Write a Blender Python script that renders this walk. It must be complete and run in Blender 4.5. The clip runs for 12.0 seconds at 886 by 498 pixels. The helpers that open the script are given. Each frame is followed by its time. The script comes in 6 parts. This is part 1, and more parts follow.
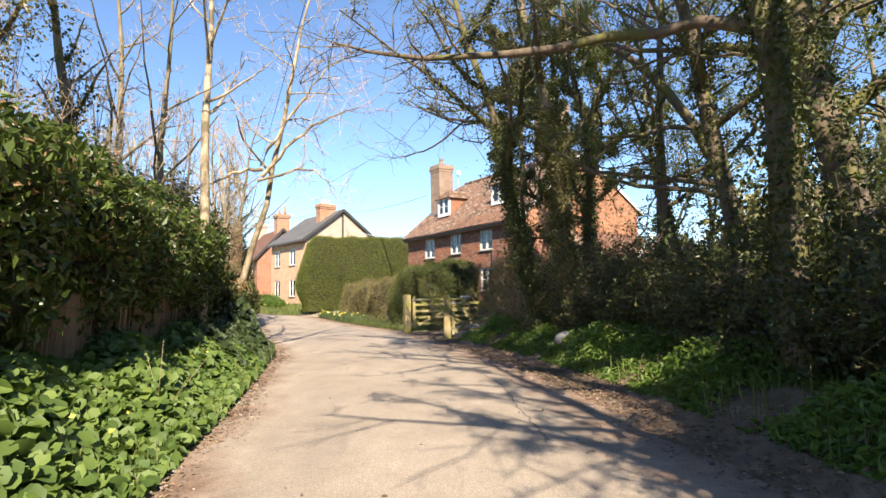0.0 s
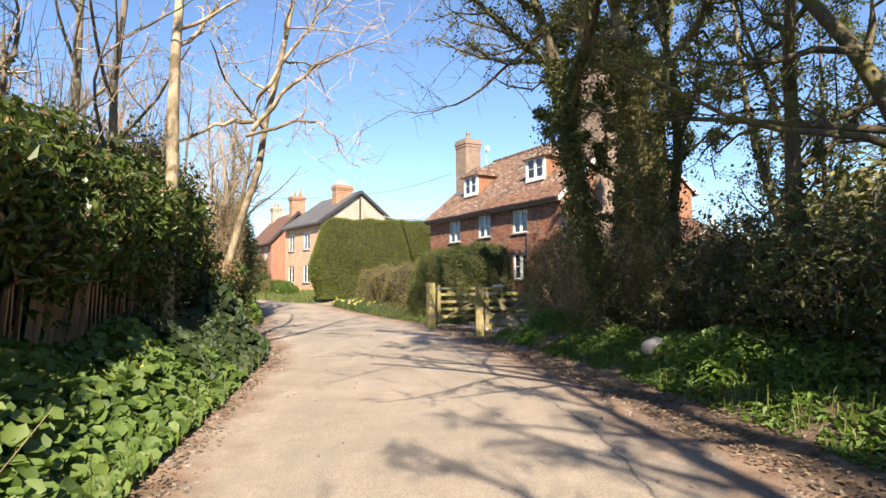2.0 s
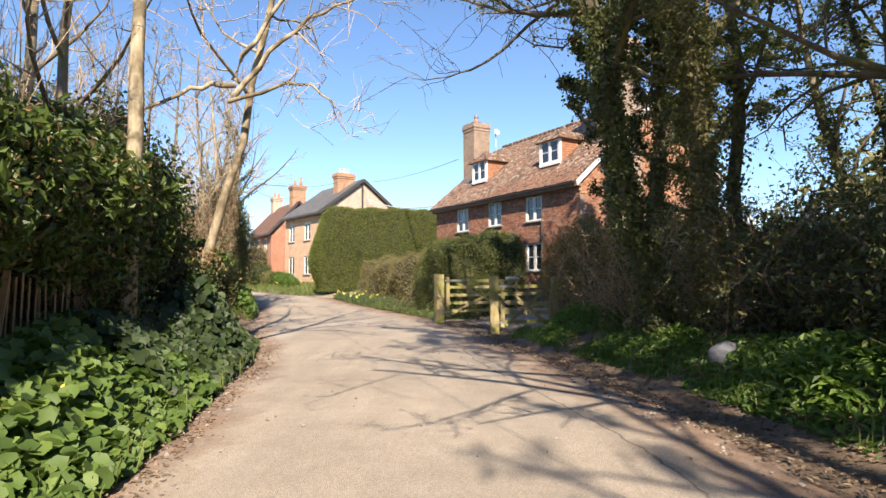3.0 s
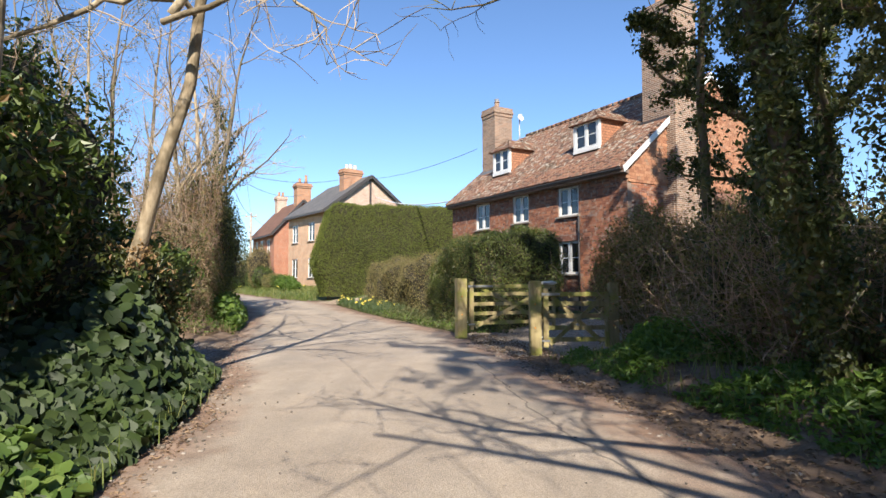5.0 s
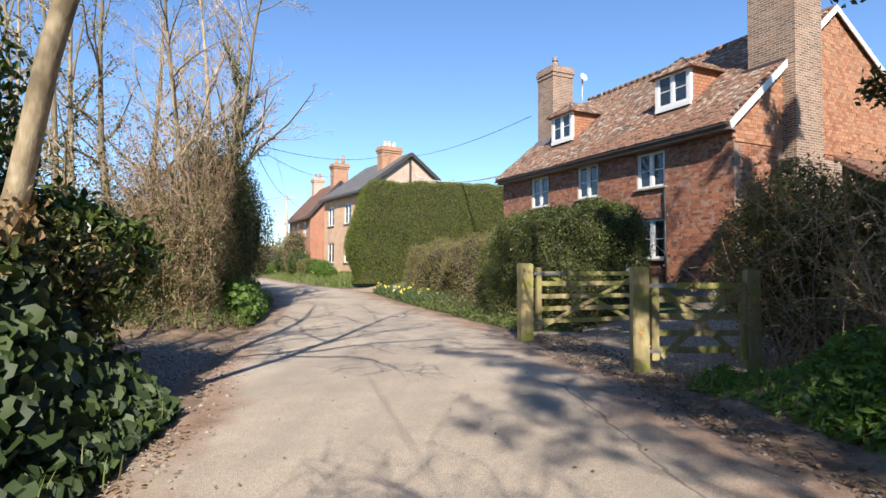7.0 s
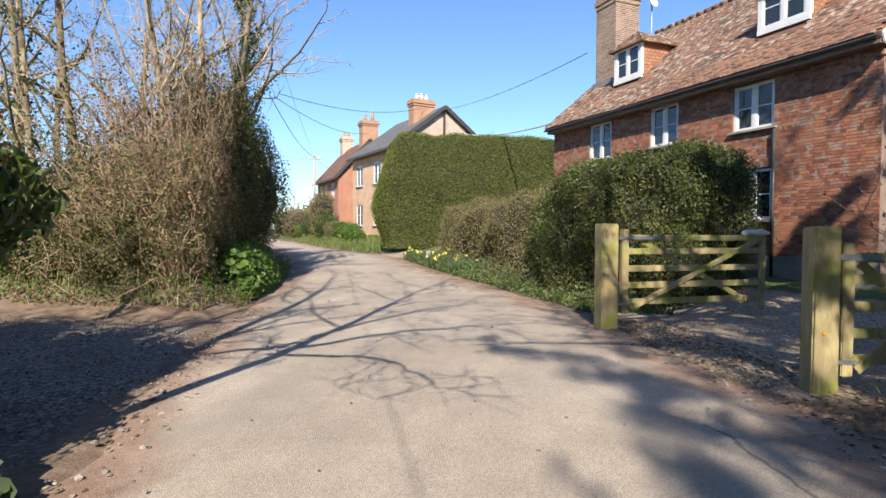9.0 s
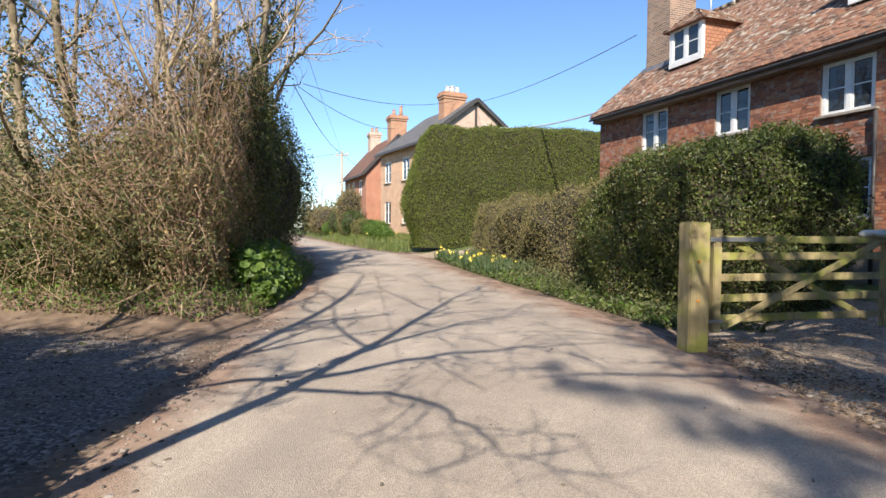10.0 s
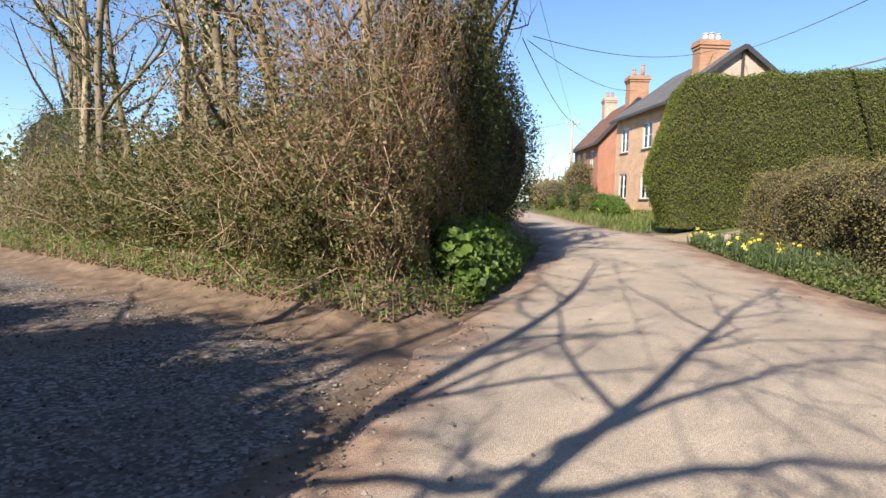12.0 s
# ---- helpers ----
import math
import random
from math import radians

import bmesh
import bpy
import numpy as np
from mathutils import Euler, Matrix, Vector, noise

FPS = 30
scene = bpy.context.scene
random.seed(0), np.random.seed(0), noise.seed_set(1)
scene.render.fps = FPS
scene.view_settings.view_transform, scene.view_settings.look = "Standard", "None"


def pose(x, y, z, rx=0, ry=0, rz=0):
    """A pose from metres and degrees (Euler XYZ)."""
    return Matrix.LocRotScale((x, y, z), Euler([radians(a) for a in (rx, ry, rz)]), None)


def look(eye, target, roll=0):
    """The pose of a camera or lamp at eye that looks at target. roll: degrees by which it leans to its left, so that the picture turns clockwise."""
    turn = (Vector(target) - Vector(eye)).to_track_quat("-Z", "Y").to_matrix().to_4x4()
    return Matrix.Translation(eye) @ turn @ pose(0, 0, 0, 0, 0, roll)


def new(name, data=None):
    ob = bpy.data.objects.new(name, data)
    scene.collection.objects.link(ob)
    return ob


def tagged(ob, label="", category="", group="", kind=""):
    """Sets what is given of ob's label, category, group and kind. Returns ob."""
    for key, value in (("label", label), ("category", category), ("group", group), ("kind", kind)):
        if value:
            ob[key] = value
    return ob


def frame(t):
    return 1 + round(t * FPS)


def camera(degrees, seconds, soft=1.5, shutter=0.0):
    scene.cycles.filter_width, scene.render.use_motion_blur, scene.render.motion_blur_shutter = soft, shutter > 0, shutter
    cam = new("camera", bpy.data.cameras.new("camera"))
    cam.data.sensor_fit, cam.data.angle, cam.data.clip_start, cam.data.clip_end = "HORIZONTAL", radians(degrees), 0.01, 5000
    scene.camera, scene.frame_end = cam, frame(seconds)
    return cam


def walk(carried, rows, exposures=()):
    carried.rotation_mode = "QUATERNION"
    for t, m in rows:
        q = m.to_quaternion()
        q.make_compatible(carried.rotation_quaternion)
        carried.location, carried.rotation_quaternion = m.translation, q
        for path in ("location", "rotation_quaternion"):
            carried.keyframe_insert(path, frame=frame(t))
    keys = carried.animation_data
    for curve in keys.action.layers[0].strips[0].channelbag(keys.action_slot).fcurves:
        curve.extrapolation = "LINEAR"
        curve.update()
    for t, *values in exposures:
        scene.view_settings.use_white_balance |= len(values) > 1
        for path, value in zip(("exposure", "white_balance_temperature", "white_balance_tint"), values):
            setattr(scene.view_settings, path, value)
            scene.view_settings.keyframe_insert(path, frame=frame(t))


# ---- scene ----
cam = camera(76.1, 12.0)
METRES, EYE, TILT, LEAN, TURN = 19.0, 1.45, -0.9, 0.0, 0.0
ROWS = [
    (0.0, 0.0, 0.0, 0.0, 0.1, 5.78, 0.98),
    (0.5, -0.0008, 0.0434, 0.0012, 0.45, 4.98, 0.69),
    (1.0, -0.006, 0.0875, 0.0013, 1.02, 4.62, 0.49),
    (1.5, -0.0121, 0.1296, 0.0036, 1.38, 4.42, 0.31),
    (2.0, -0.0212, 0.1728, 0.0051, 1.94, 4.55, 0.22),
    (2.5, -0.0281, 0.2167, 0.0067, 2.19, 4.2, 0.2),
    (3.0, -0.0356, 0.261, 0.0062, 2.21, 3.75, 0.15),
    (5.0, -0.0607, 0.4354, 0.0112, 3.15, 4.06, 0.05),
    (5.5, -0.0702, 0.4771, 0.0128, 3.49, 4.11, 0.02),
    (6.0, -0.077, 0.5209, 0.0121, 4.66, 3.88, -0.05),
    (6.5, -0.0815, 0.5639, 0.0131, 5.37, 3.47, -0.1),
    (7.0, -0.0903, 0.6046, 0.0131, 7.19, 2.63, -0.27),
    (7.5, -0.0988, 0.6439, 0.0124, 8.92, 1.38, -0.41),
    (9.5, -0.1375, 0.7939, 0.0135, 11.37, -1.23, -0.49),
    (10.0, -0.1524, 0.8308, 0.0151, 13.16, -1.27, -0.61),
    (10.5, -0.165, 0.866, 0.017, 15.62, -1.91, -0.8),
    (11.0, -0.1798, 0.9016, 0.0157, 20.57, -2.2, -1.11),
    (11.5, -0.1972, 0.9368, 0.0159, 26.86, -3.07, -1.4),
    (12.0, -0.217, 0.9681, 0.0161, 35.7, -4.3, -1.82),
]
EXPOSURE = [(0.0, 1.3, 7300, 12), (3.0, 1.15, 7100, 12), (5.5, 0.95, 6600, 10), (9.0, 0.95, 6500, 10), (12.0, 0.95, 6800, 12)]
walk(cam, [(t, pose(0, 0, EYE, TILT, LEAN, TURN) @ pose(METRES * x, METRES * y, METRES * z, 90 + pitch, roll, yaw)) for t, x, y, z, yaw, pitch, roll in ROWS], EXPOSURE)

# ---- light ----
SUN_UP, SUN_TURN = 38.0, 173.0
world = bpy.data.worlds.new("sky")
scene.world = world
world.use_nodes = True
_n = world.node_tree.nodes
_sky = _n.new("ShaderNodeTexSky")
_sky.sky_type, _sky.sun_disc = "NISHITA", False
_sky.sun_elevation, _sky.sun_rotation = radians(SUN_UP), radians(SUN_TURN)
_sky.air_density, _sky.dust_density, _sky.ozone_density = 1.0, 0.1, 3.5
_n["Background"].inputs[1].default_value = 0.095
_tint = _n.new("ShaderNodeMix")
_tint.data_type, _tint.blend_type = "RGBA", "MULTIPLY"
_tint.inputs[0].default_value, _tint.inputs[7].default_value = 1.0, (0.86, 1.0, 1.16, 1)
world.node_tree.links.new(_sky.outputs[0], _tint.inputs[6])
world.node_tree.links.new(_tint.outputs[2], _n["Background"].inputs[0])
sun = new("sun", bpy.data.lights.new("sun", "SUN"))
sun.data.energy, sun.data.angle, sun.data.color = 5.0, radians(0.5), (1.0, 0.93, 0.82)
sun.matrix_world = look((math.sin(radians(SUN_TURN)) * math.cos(radians(SUN_UP)) * 50, math.cos(radians(SUN_TURN)) * math.cos(radians(SUN_UP)) * 50, math.sin(radians(SUN_UP)) * 50), (0, 0, 0))

# ---- materials ----


class Mat:
    """A short hand for node materials."""

    def __init__(self, name, rough=0.8, metal=0.0):
        self.m = bpy.data.materials.new(name)
        self.m.use_nodes = True
        self.t = self.m.node_tree
        self.b = self.t.nodes["Principled BSDF"]
        self.b.inputs["Roughness"].default_value, self.b.inputs["Metallic"].default_value = rough, metal
        self.co = self.t.nodes.new("ShaderNodeTexCoord").outputs["Object"]

    def node(self, kind, **sets):
        n = self.t.nodes.new(kind)
        for key, v in sets.items():
            n.inputs[key.replace("_", " ")].default_value = v
        return n

    def link(self, a, b):
        self.t.links.new(a, b)

    def noise(self, scale, detail=4.0, stretch=None):
        n = self.node("ShaderNodeTexNoise", Scale=scale, Detail=detail, Roughness=0.6)
        src = self.co
        if stretch:
            mp = self.node("ShaderNodeMapping")
            mp.inputs["Scale"].default_value = stretch
            self.link(src, mp.inputs[0])
            src = mp.outputs[0]
        self.link(src, n.inputs["Vector"])
        return n.outputs["Fac"]

    def ramp(self, fac, stops):
        n = self.node("ShaderNodeValToRGB")
        e = n.color_ramp.elements
        while len(e) < len(stops):
            e.new(0.5)
        for k, (p, c) in enumerate(stops):
            e[k].position, e[k].color = p, (*c, 1)
        self.link(fac, n.inputs[0])
        return n.outputs[0]

    def mix(self, fac, a, b, how="MIX"):
        n = self.t.nodes.new("ShaderNodeMix")
        n.data_type, n.blend_type = "RGBA", how
        for v, k in ((fac, 0), (a, 6), (b, 7)):
            if isinstance(v, (int, float)):
                n.inputs[k].default_value = v
            elif isinstance(v, tuple):
                n.inputs[k].default_value = (*v, 1)
            else:
                self.link(v, n.inputs[k])
        return n.outputs[2]

    def math(self, op, a, b=0.0):
        n = self.t.nodes.new("ShaderNodeMath")
        n.operation = op
        for k, v in enumerate((a, b)):
            if isinstance(v, (int, float)):
                n.inputs[k].default_value = v
            else:
                self.link(v, n.inputs[k])
        return n.outputs[0]

    def bump(self, fac, strength=0.4, dist=0.02):
        n = self.node("ShaderNodeBump", Strength=strength, Distance=dist)
        self.link(fac, n.inputs["Height"])
        self.link(n.outputs[0], self.b.inputs["Normal"])

    def attr(self, name):
        n = self.t.nodes.new("ShaderNodeAttribute")
        n.attribute_name = name
        return n.outputs["Fac"]

    def island(self):
        return self.t.nodes.new("ShaderNodeNewGeometry").outputs["Random Per Island"]

    def any_random(self):
        """Varies both between objects and between the joined pieces of one mesh."""
        o = self.t.nodes.new("ShaderNodeObjectInfo").outputs["Random"]
        return self.math("FRACT", self.math("ADD", o, self.island()))

    def base(self, col):
        self.link(col, self.b.inputs["Base Color"])
        return self.m


def leaf_mat(name, stops, gloss=0.5, through_light=0.3, patch=0.6):
    q = Mat(name, gloss)
    col = q.ramp(q.island(), stops)
    col = q.mix(q.math("MULTIPLY", q.ramp(q.noise(patch), [(0.4, (0, 0, 0)), (0.65, (1, 1, 1))]), 0.35), col, stops[-1][1])
    q.base(col)
    tr = q.t.nodes.new("ShaderNodeBsdfTranslucent")
    bright = q.mix(1.0, col, (1.5, 1.6, 0.8), "MULTIPLY")
    q.link(bright, tr.inputs[0])
    mx = q.t.nodes.new("ShaderNodeMixShader")
    mx.inputs[0].default_value = through_light
    q.link(q.b.outputs[0], mx.inputs[1])
    q.link(tr.outputs[0], mx.inputs[2])
    q.link(mx.outputs[0], q.t.nodes["Material Output"].inputs[0])
    return q.m


def plain_mat(name, a, b, scale=6.0, rough=0.8, metal=0.0, bump=0.3, stretch=None, fine=60.0):
    q = Mat(name, rough, metal)
    n1, n2 = q.noise(scale, 5, stretch), q.noise(fine, 3, stretch)
    col = q.mix(q.ramp(n1, [(0.35, (0, 0, 0)), (0.68, (1, 1, 1))]), a, b)
    col = q.mix(0.35, col, q.ramp(n2, [(0.3, (0.35, 0.35, 0.35)), (0.7, (1, 1, 1))]), "MULTIPLY")
    if bump:
        q.bump(n2, bump, 0.01)
    return q.base(col)


def bark_mat(name, a, b, moss=None):
    q = Mat(name, 0.9)
    n1, n2 = q.noise(9, 6, (1, 1, 0.25)), q.noise(2.2, 3)
    col = q.mix(q.ramp(n1, [(0.35, (0, 0, 0)), (0.65, (1, 1, 1))]), a, b)
    if moss:
        col = q.mix(q.ramp(n2, [(0.48, (0, 0, 0)), (0.62, (0.8, 0.8, 0.8))]), col, moss)
    q.bump(n1, 0.8, 0.03)
    return q.base(col)


def road_mat():
    q = Mat("worn_tarmac", 0.85)
    big, mid, fine = q.noise(0.35, 4), q.noise(2.2, 6), q.noise(90, 2)
    col = q.ramp(big, [(0.3, (0.325, 0.268, 0.21)), (0.7, (0.44, 0.37, 0.295))])
    col = q.mix(0.5, col, q.ramp(mid, [(0.3, (0.72, 0.7, 0.68)), (0.7, (1.1, 1.08, 1.05))]), "MULTIPLY")
    track = q.noise(1.0, 3, (2.5, 0.12, 1))
    col = q.mix(q.ramp(track, [(0.42, (0.14, 0.14, 0.14)), (0.6, (0, 0, 0))]), col, (0.19, 0.165, 0.14))
    v = q.node("ShaderNodeTexVoronoi", Scale=110.0)
    q.link(q.co, v.inputs["Vector"])
    col = q.mix(0.5, col, q.ramp(v.outputs["Color"], [(0.1, (0.42, 0.4, 0.38)), (0.5, (0.95, 0.94, 0.93)), (0.9, (1.45, 1.42, 1.4))]), "MULTIPLY")
    patchy = q.noise(0.9, 8, (1.0, 0.5, 1))
    col = q.mix(q.ramp(patchy, [(0.5, (0, 0, 0)), (0.68, (0.45, 0.45, 0.45))]), col, (0.23, 0.2, 0.165))
    edge = q.math("SUBTRACT", q.attr("margin"), q.math("MULTIPLY", q.math("SUBTRACT", q.noise(1.6, 6), 0.5), 1.3))
    dirt = q.ramp(mid, [(0.3, (0.15, 0.092, 0.062)), (0.55, (0.28, 0.19, 0.135)), (0.75, (0.4, 0.3, 0.225))])
    dirt = q.mix(0.6, dirt, q.ramp(v.outputs["Color"], [(0.1, (0.45, 0.42, 0.4)), (0.9, (1.4, 1.35, 1.3))]), "MULTIPLY")
    col = q.mix(q.ramp(edge, [(0.25, (1, 1, 1)), (0.75, (0, 0, 0))]), col, dirt)
    seam = q.math("ABSOLUTE", q.math("ADD", q.attr("seam"), q.math("MULTIPLY", q.math("SUBTRACT", q.noise(2.5, 5), 0.5), 0.25)))
    col = q.mix(q.ramp(seam, [(0.0, (0.75, 0.75, 0.75)), (0.012, (0.5, 0.5, 0.5)), (0.022, (0, 0, 0))]), col, (0.07, 0.06, 0.05))
    q.bump(q.math("ADD", fine, q.math("MULTIPLY", v.outputs["Distance"], 0.8)), 0.5, 0.012)
    return q.base(col)


def ground_mat():
    q = Mat("verge_soil", 0.95)
    big, mid = q.noise(0.5, 5), q.noise(4.0, 6)
    v = q.node("ShaderNodeTexVoronoi", Scale=38.0)
    q.link(q.co, v.inputs["Vector"])
    soil = q.ramp(mid, [(0.3, (0.085, 0.055, 0.036)), (0.55, (0.17, 0.115, 0.075)), (0.75, (0.26, 0.19, 0.13))])
    grass = q.ramp(mid, [(0.3, (0.035, 0.06, 0.012)), (0.7, (0.1, 0.14, 0.03))])
    stone = q.ramp(v.outputs["Color"], [(0.05, (0.045, 0.036, 0.03)), (0.5, (0.11, 0.09, 0.075)), (0.95, (0.33, 0.29, 0.25))])
    tan = q.ramp(v.outputs["Color"], [(0.05, (0.15, 0.105, 0.068)), (0.5, (0.28, 0.21, 0.145)), (0.95, (0.46, 0.38, 0.29))])
    wob = q.math("MULTIPLY", q.math("SUBTRACT", q.noise(1.3, 6), 0.5), 1.2)
    cut = lambda a: q.ramp(q.math("ADD", q.attr(a), wob), [(0.35, (0, 0, 0)), (0.65, (1, 1, 1))])  # noqa: E731
    col = q.mix(cut("grass"), soil, grass)
    col = q.mix(cut("gravel"), col, q.mix(q.ramp(big, [(0.4, (0, 0, 0)), (0.6, (1, 1, 1))]), stone, q.mix(0.5, stone, soil)))
    col = q.mix(cut("drive"), col, tan)
    q.bump(q.math("ADD", q.noise(26, 6), q.math("MULTIPLY", v.outputs["Distance"], 0.35)), 0.5, 0.03)
    return q.base(col)


def piece_mat(name, stops, patch, patch_col, rough=0.85, lichen=None):
    """Bricks and tiles: each piece takes its own shade, with wear across them."""
    q = Mat(name, rough)
    col = q.ramp(q.any_random(), stops)
    n1, n2 = q.noise(patch, 5), q.noise(45, 4)
    col = q.mix(q.ramp(n1, [(0.5, (0, 0, 0)), (0.72, (0.7, 0.7, 0.7))]), col, patch_col)
    col = q.mix(0.45, col, q.ramp(n2, [(0.3, (0.55, 0.55, 0.55)), (0.7, (1.15, 1.15, 1.15))]), "MULTIPLY")
    if lichen:
        col = q.mix(q.ramp(q.noise(5.5, 7), [(0.52, (0, 0, 0)), (0.62, (0.85, 0.85, 0.85))]), col, lichen)
    q.bump(n2, 0.5, 0.008)
    return q.base(col)


def courses_mat(name, a, b, joint, w=0.225, h=0.075, upright="y"):
    """Brickwork or tiling too far off for pieces of its own. upright: the axis along which the wall runs."""
    q = Mat(name, 0.9)
    sep = q.t.nodes.new("ShaderNodeSeparateXYZ")
    q.link(q.co, sep.inputs[0])
    com = q.t.nodes.new("ShaderNodeCombineXYZ")
    q.link(q.math("ADD", sep.outputs[0], sep.outputs[1]), com.inputs[0])
    q.link(sep.outputs[2], com.inputs[1])
    br = q.node("ShaderNodeTexBrick", Scale=1.0, Mortar_Size=0.011, Brick_Width=w, Row_Height=h)
    br.inputs["Color1"].default_value, br.inputs["Color2"].default_value, br.inputs["Mortar"].default_value = (*a, 1), (*b, 1), (*joint, 1)
    q.link(com.outputs[0], br.inputs["Vector"])
    col = q.mix(0.5, br.outputs["Color"], q.ramp(q.noise(1.4, 6), [(0.3, (0.55, 0.5, 0.5)), (0.7, (1.2, 1.15, 1.1))]), "MULTIPLY")
    q.bump(br.outputs["Fac"], -0.5, 0.01)
    return q.base(col)


ROAD, GROUND = road_mat(), ground_mat()
BRICK = piece_mat("old_red_brick", [(0.0, (0.13, 0.062, 0.045)), (0.22, (0.24, 0.09, 0.052)), (0.6, (0.32, 0.122, 0.067)), (0.9, (0.41, 0.175, 0.093)), (1.0, (0.27, 0.17, 0.12))], 0.9, (0.14, 0.08, 0.058), 0.9, (0.32, 0.24, 0.19))
MORTAR = plain_mat("lime_mortar", (0.22, 0.15, 0.115), (0.3, 0.22, 0.17), 3)
TILE = piece_mat("clay_tile", [(0.0, (0.07, 0.042, 0.03)), (0.3, (0.16, 0.078, 0.05)), (0.75, (0.27, 0.125, 0.07)), (1.0, (0.15, 0.1, 0.065))], 0.6, (0.085, 0.065, 0.038), 0.9, (0.4, 0.36, 0.29))
HUNG = piece_mat("hung_tile", [(0.0, (0.26, 0.11, 0.06)), (0.4, (0.36, 0.165, 0.09)), (0.8, (0.43, 0.22, 0.125)), (1.0, (0.29, 0.17, 0.11))], 0.8, (0.32, 0.17, 0.1))
STACK = courses_mat("stack_brick", (0.13, 0.075, 0.055), (0.31, 0.18, 0.115), (0.36, 0.31, 0.25), 0.215, 0.066)
WARM = courses_mat("orange_brick", (0.44, 0.225, 0.125), (0.35, 0.16, 0.09), (0.38, 0.28, 0.2))
CHEEK = courses_mat("orange_cheek_tile", (0.42, 0.2, 0.11), (0.32, 0.14, 0.08), (0.17, 0.085, 0.05), 0.165, 0.1)
PEACH = courses_mat("pale_orange_brick", (0.62, 0.4, 0.25), (0.54, 0.31, 0.185), (0.55, 0.42, 0.3))
REDWALL = courses_mat("red_house_brick", (0.42, 0.155, 0.085), (0.34, 0.12, 0.07), (0.4, 0.28, 0.2))
PALE = courses_mat("pale_gable_brick", (0.5, 0.36, 0.28), (0.42, 0.27, 0.2), (0.55, 0.47, 0.4))
SLATE = courses_mat("grey_slate", (0.1, 0.1, 0.105), (0.14, 0.135, 0.13), (0.06, 0.06, 0.06), 0.3, 0.2)
FARTILE = courses_mat("brown_tile", (0.15, 0.075, 0.05), (0.21, 0.1, 0.065), (0.1, 0.06, 0.04), 0.17, 0.1)
RENDER = plain_mat("grey_plinth_render", (0.36, 0.31, 0.26), (0.22, 0.18, 0.14), 2.2)
WHITE = plain_mat("white_paint", (0.78, 0.78, 0.76), (0.7, 0.7, 0.68), 5, 0.45, bump=0.05)
CREAM = plain_mat("cream_pot", (0.72, 0.66, 0.54), (0.55, 0.48, 0.38), 8)
LEAD = plain_mat("lead_grey", (0.16, 0.17, 0.19), (0.24, 0.25, 0.27), 7, 0.55)
DARK = plain_mat("dark_gutter", (0.045, 0.04, 0.04), (0.075, 0.065, 0.06), 9, 0.5, bump=0.1)
STEEL = plain_mat("galvanised_steel", (0.62, 0.63, 0.64), (0.48, 0.49, 0.5), 14, 0.4, 0.8, 0.05)
GATEWOOD = bark_mat("mossy_gate_wood", (0.25, 0.195, 0.095), (0.38, 0.31, 0.155), (0.25, 0.26, 0.045))
FENCEWOOD = bark_mat("weathered_fence_wood", (0.26, 0.165, 0.095), (0.4, 0.27, 0.16))
POLEWOOD = bark_mat("pole_wood", (0.3, 0.25, 0.2), (0.4, 0.34, 0.27))
BIRCH = bark_mat("pale_birch_bark", (0.2, 0.15, 0.09), (0.47, 0.385, 0.265), (0.1, 0.075, 0.04))
ASH = bark_mat("grey_brown_bark", (0.13, 0.098, 0.068), (0.26, 0.205, 0.145), (0.15, 0.14, 0.06))
OAK = bark_mat("dark_mossy_bark", (0.085, 0.062, 0.043), (0.17, 0.125, 0.085), (0.13, 0.13, 0.03))
TWIG = plain_mat("bare_twig", (0.36, 0.27, 0.19), (0.52, 0.42, 0.3), 4, bump=0)
BRAMBLE = plain_mat("brown_stem", (0.32, 0.21, 0.135), (0.52, 0.38, 0.26), 3, bump=0)
REDSTEM = plain_mat("reddish_twig", (0.32, 0.19, 0.12), (0.58, 0.41, 0.28), 1.2, bump=0)
# Bramble stem darkened to paint the canopy's shade into its colour.
SHADESTEM = plain_mat("shaded_bramble_stem", (0.075, 0.052, 0.036), (0.17, 0.12, 0.085), 3, bump=0)
# Near-black colour paints the shade between the leaves of hedges and bushes.
CORE = plain_mat("inner_shade_twigs", (0.03, 0.026, 0.016), (0.055, 0.045, 0.025), 5, 0.95)
STONE = plain_mat("grey_boulder_stone", (0.12, 0.12, 0.13), (0.2, 0.2, 0.205), 5)
LAUREL = leaf_mat("glossy_laurel_leaf", [(0.0, (0.024, 0.042, 0.01)), (0.5, (0.058, 0.09, 0.02)), (1.0, (0.11, 0.15, 0.032))], 0.4, 0.25)
GROUNDLEAF = leaf_mat("bright_bank_leaf", [(0.0, (0.04, 0.08, 0.014)), (0.5, (0.075, 0.13, 0.024)), (1.0, (0.14, 0.2, 0.042))], 0.62, 0.25)
# Dark green leaf, darkened further to stand in for the laurel's shade.
SHADEBANK = leaf_mat("shaded_bank_leaf", [(0.0, (0.01, 0.022, 0.005)), (0.5, (0.022, 0.042, 0.01)), (1.0, (0.055, 0.085, 0.02))], 0.6, 0.25)
PARSLEY = leaf_mat("spring_green_leaf", [(0.0, (0.045, 0.095, 0.014)), (0.5, (0.09, 0.165, 0.026)), (1.0, (0.17, 0.25, 0.048))], 0.5, 0.38)
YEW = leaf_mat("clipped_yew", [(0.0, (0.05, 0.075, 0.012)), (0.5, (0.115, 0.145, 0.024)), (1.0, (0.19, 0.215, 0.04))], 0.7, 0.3)
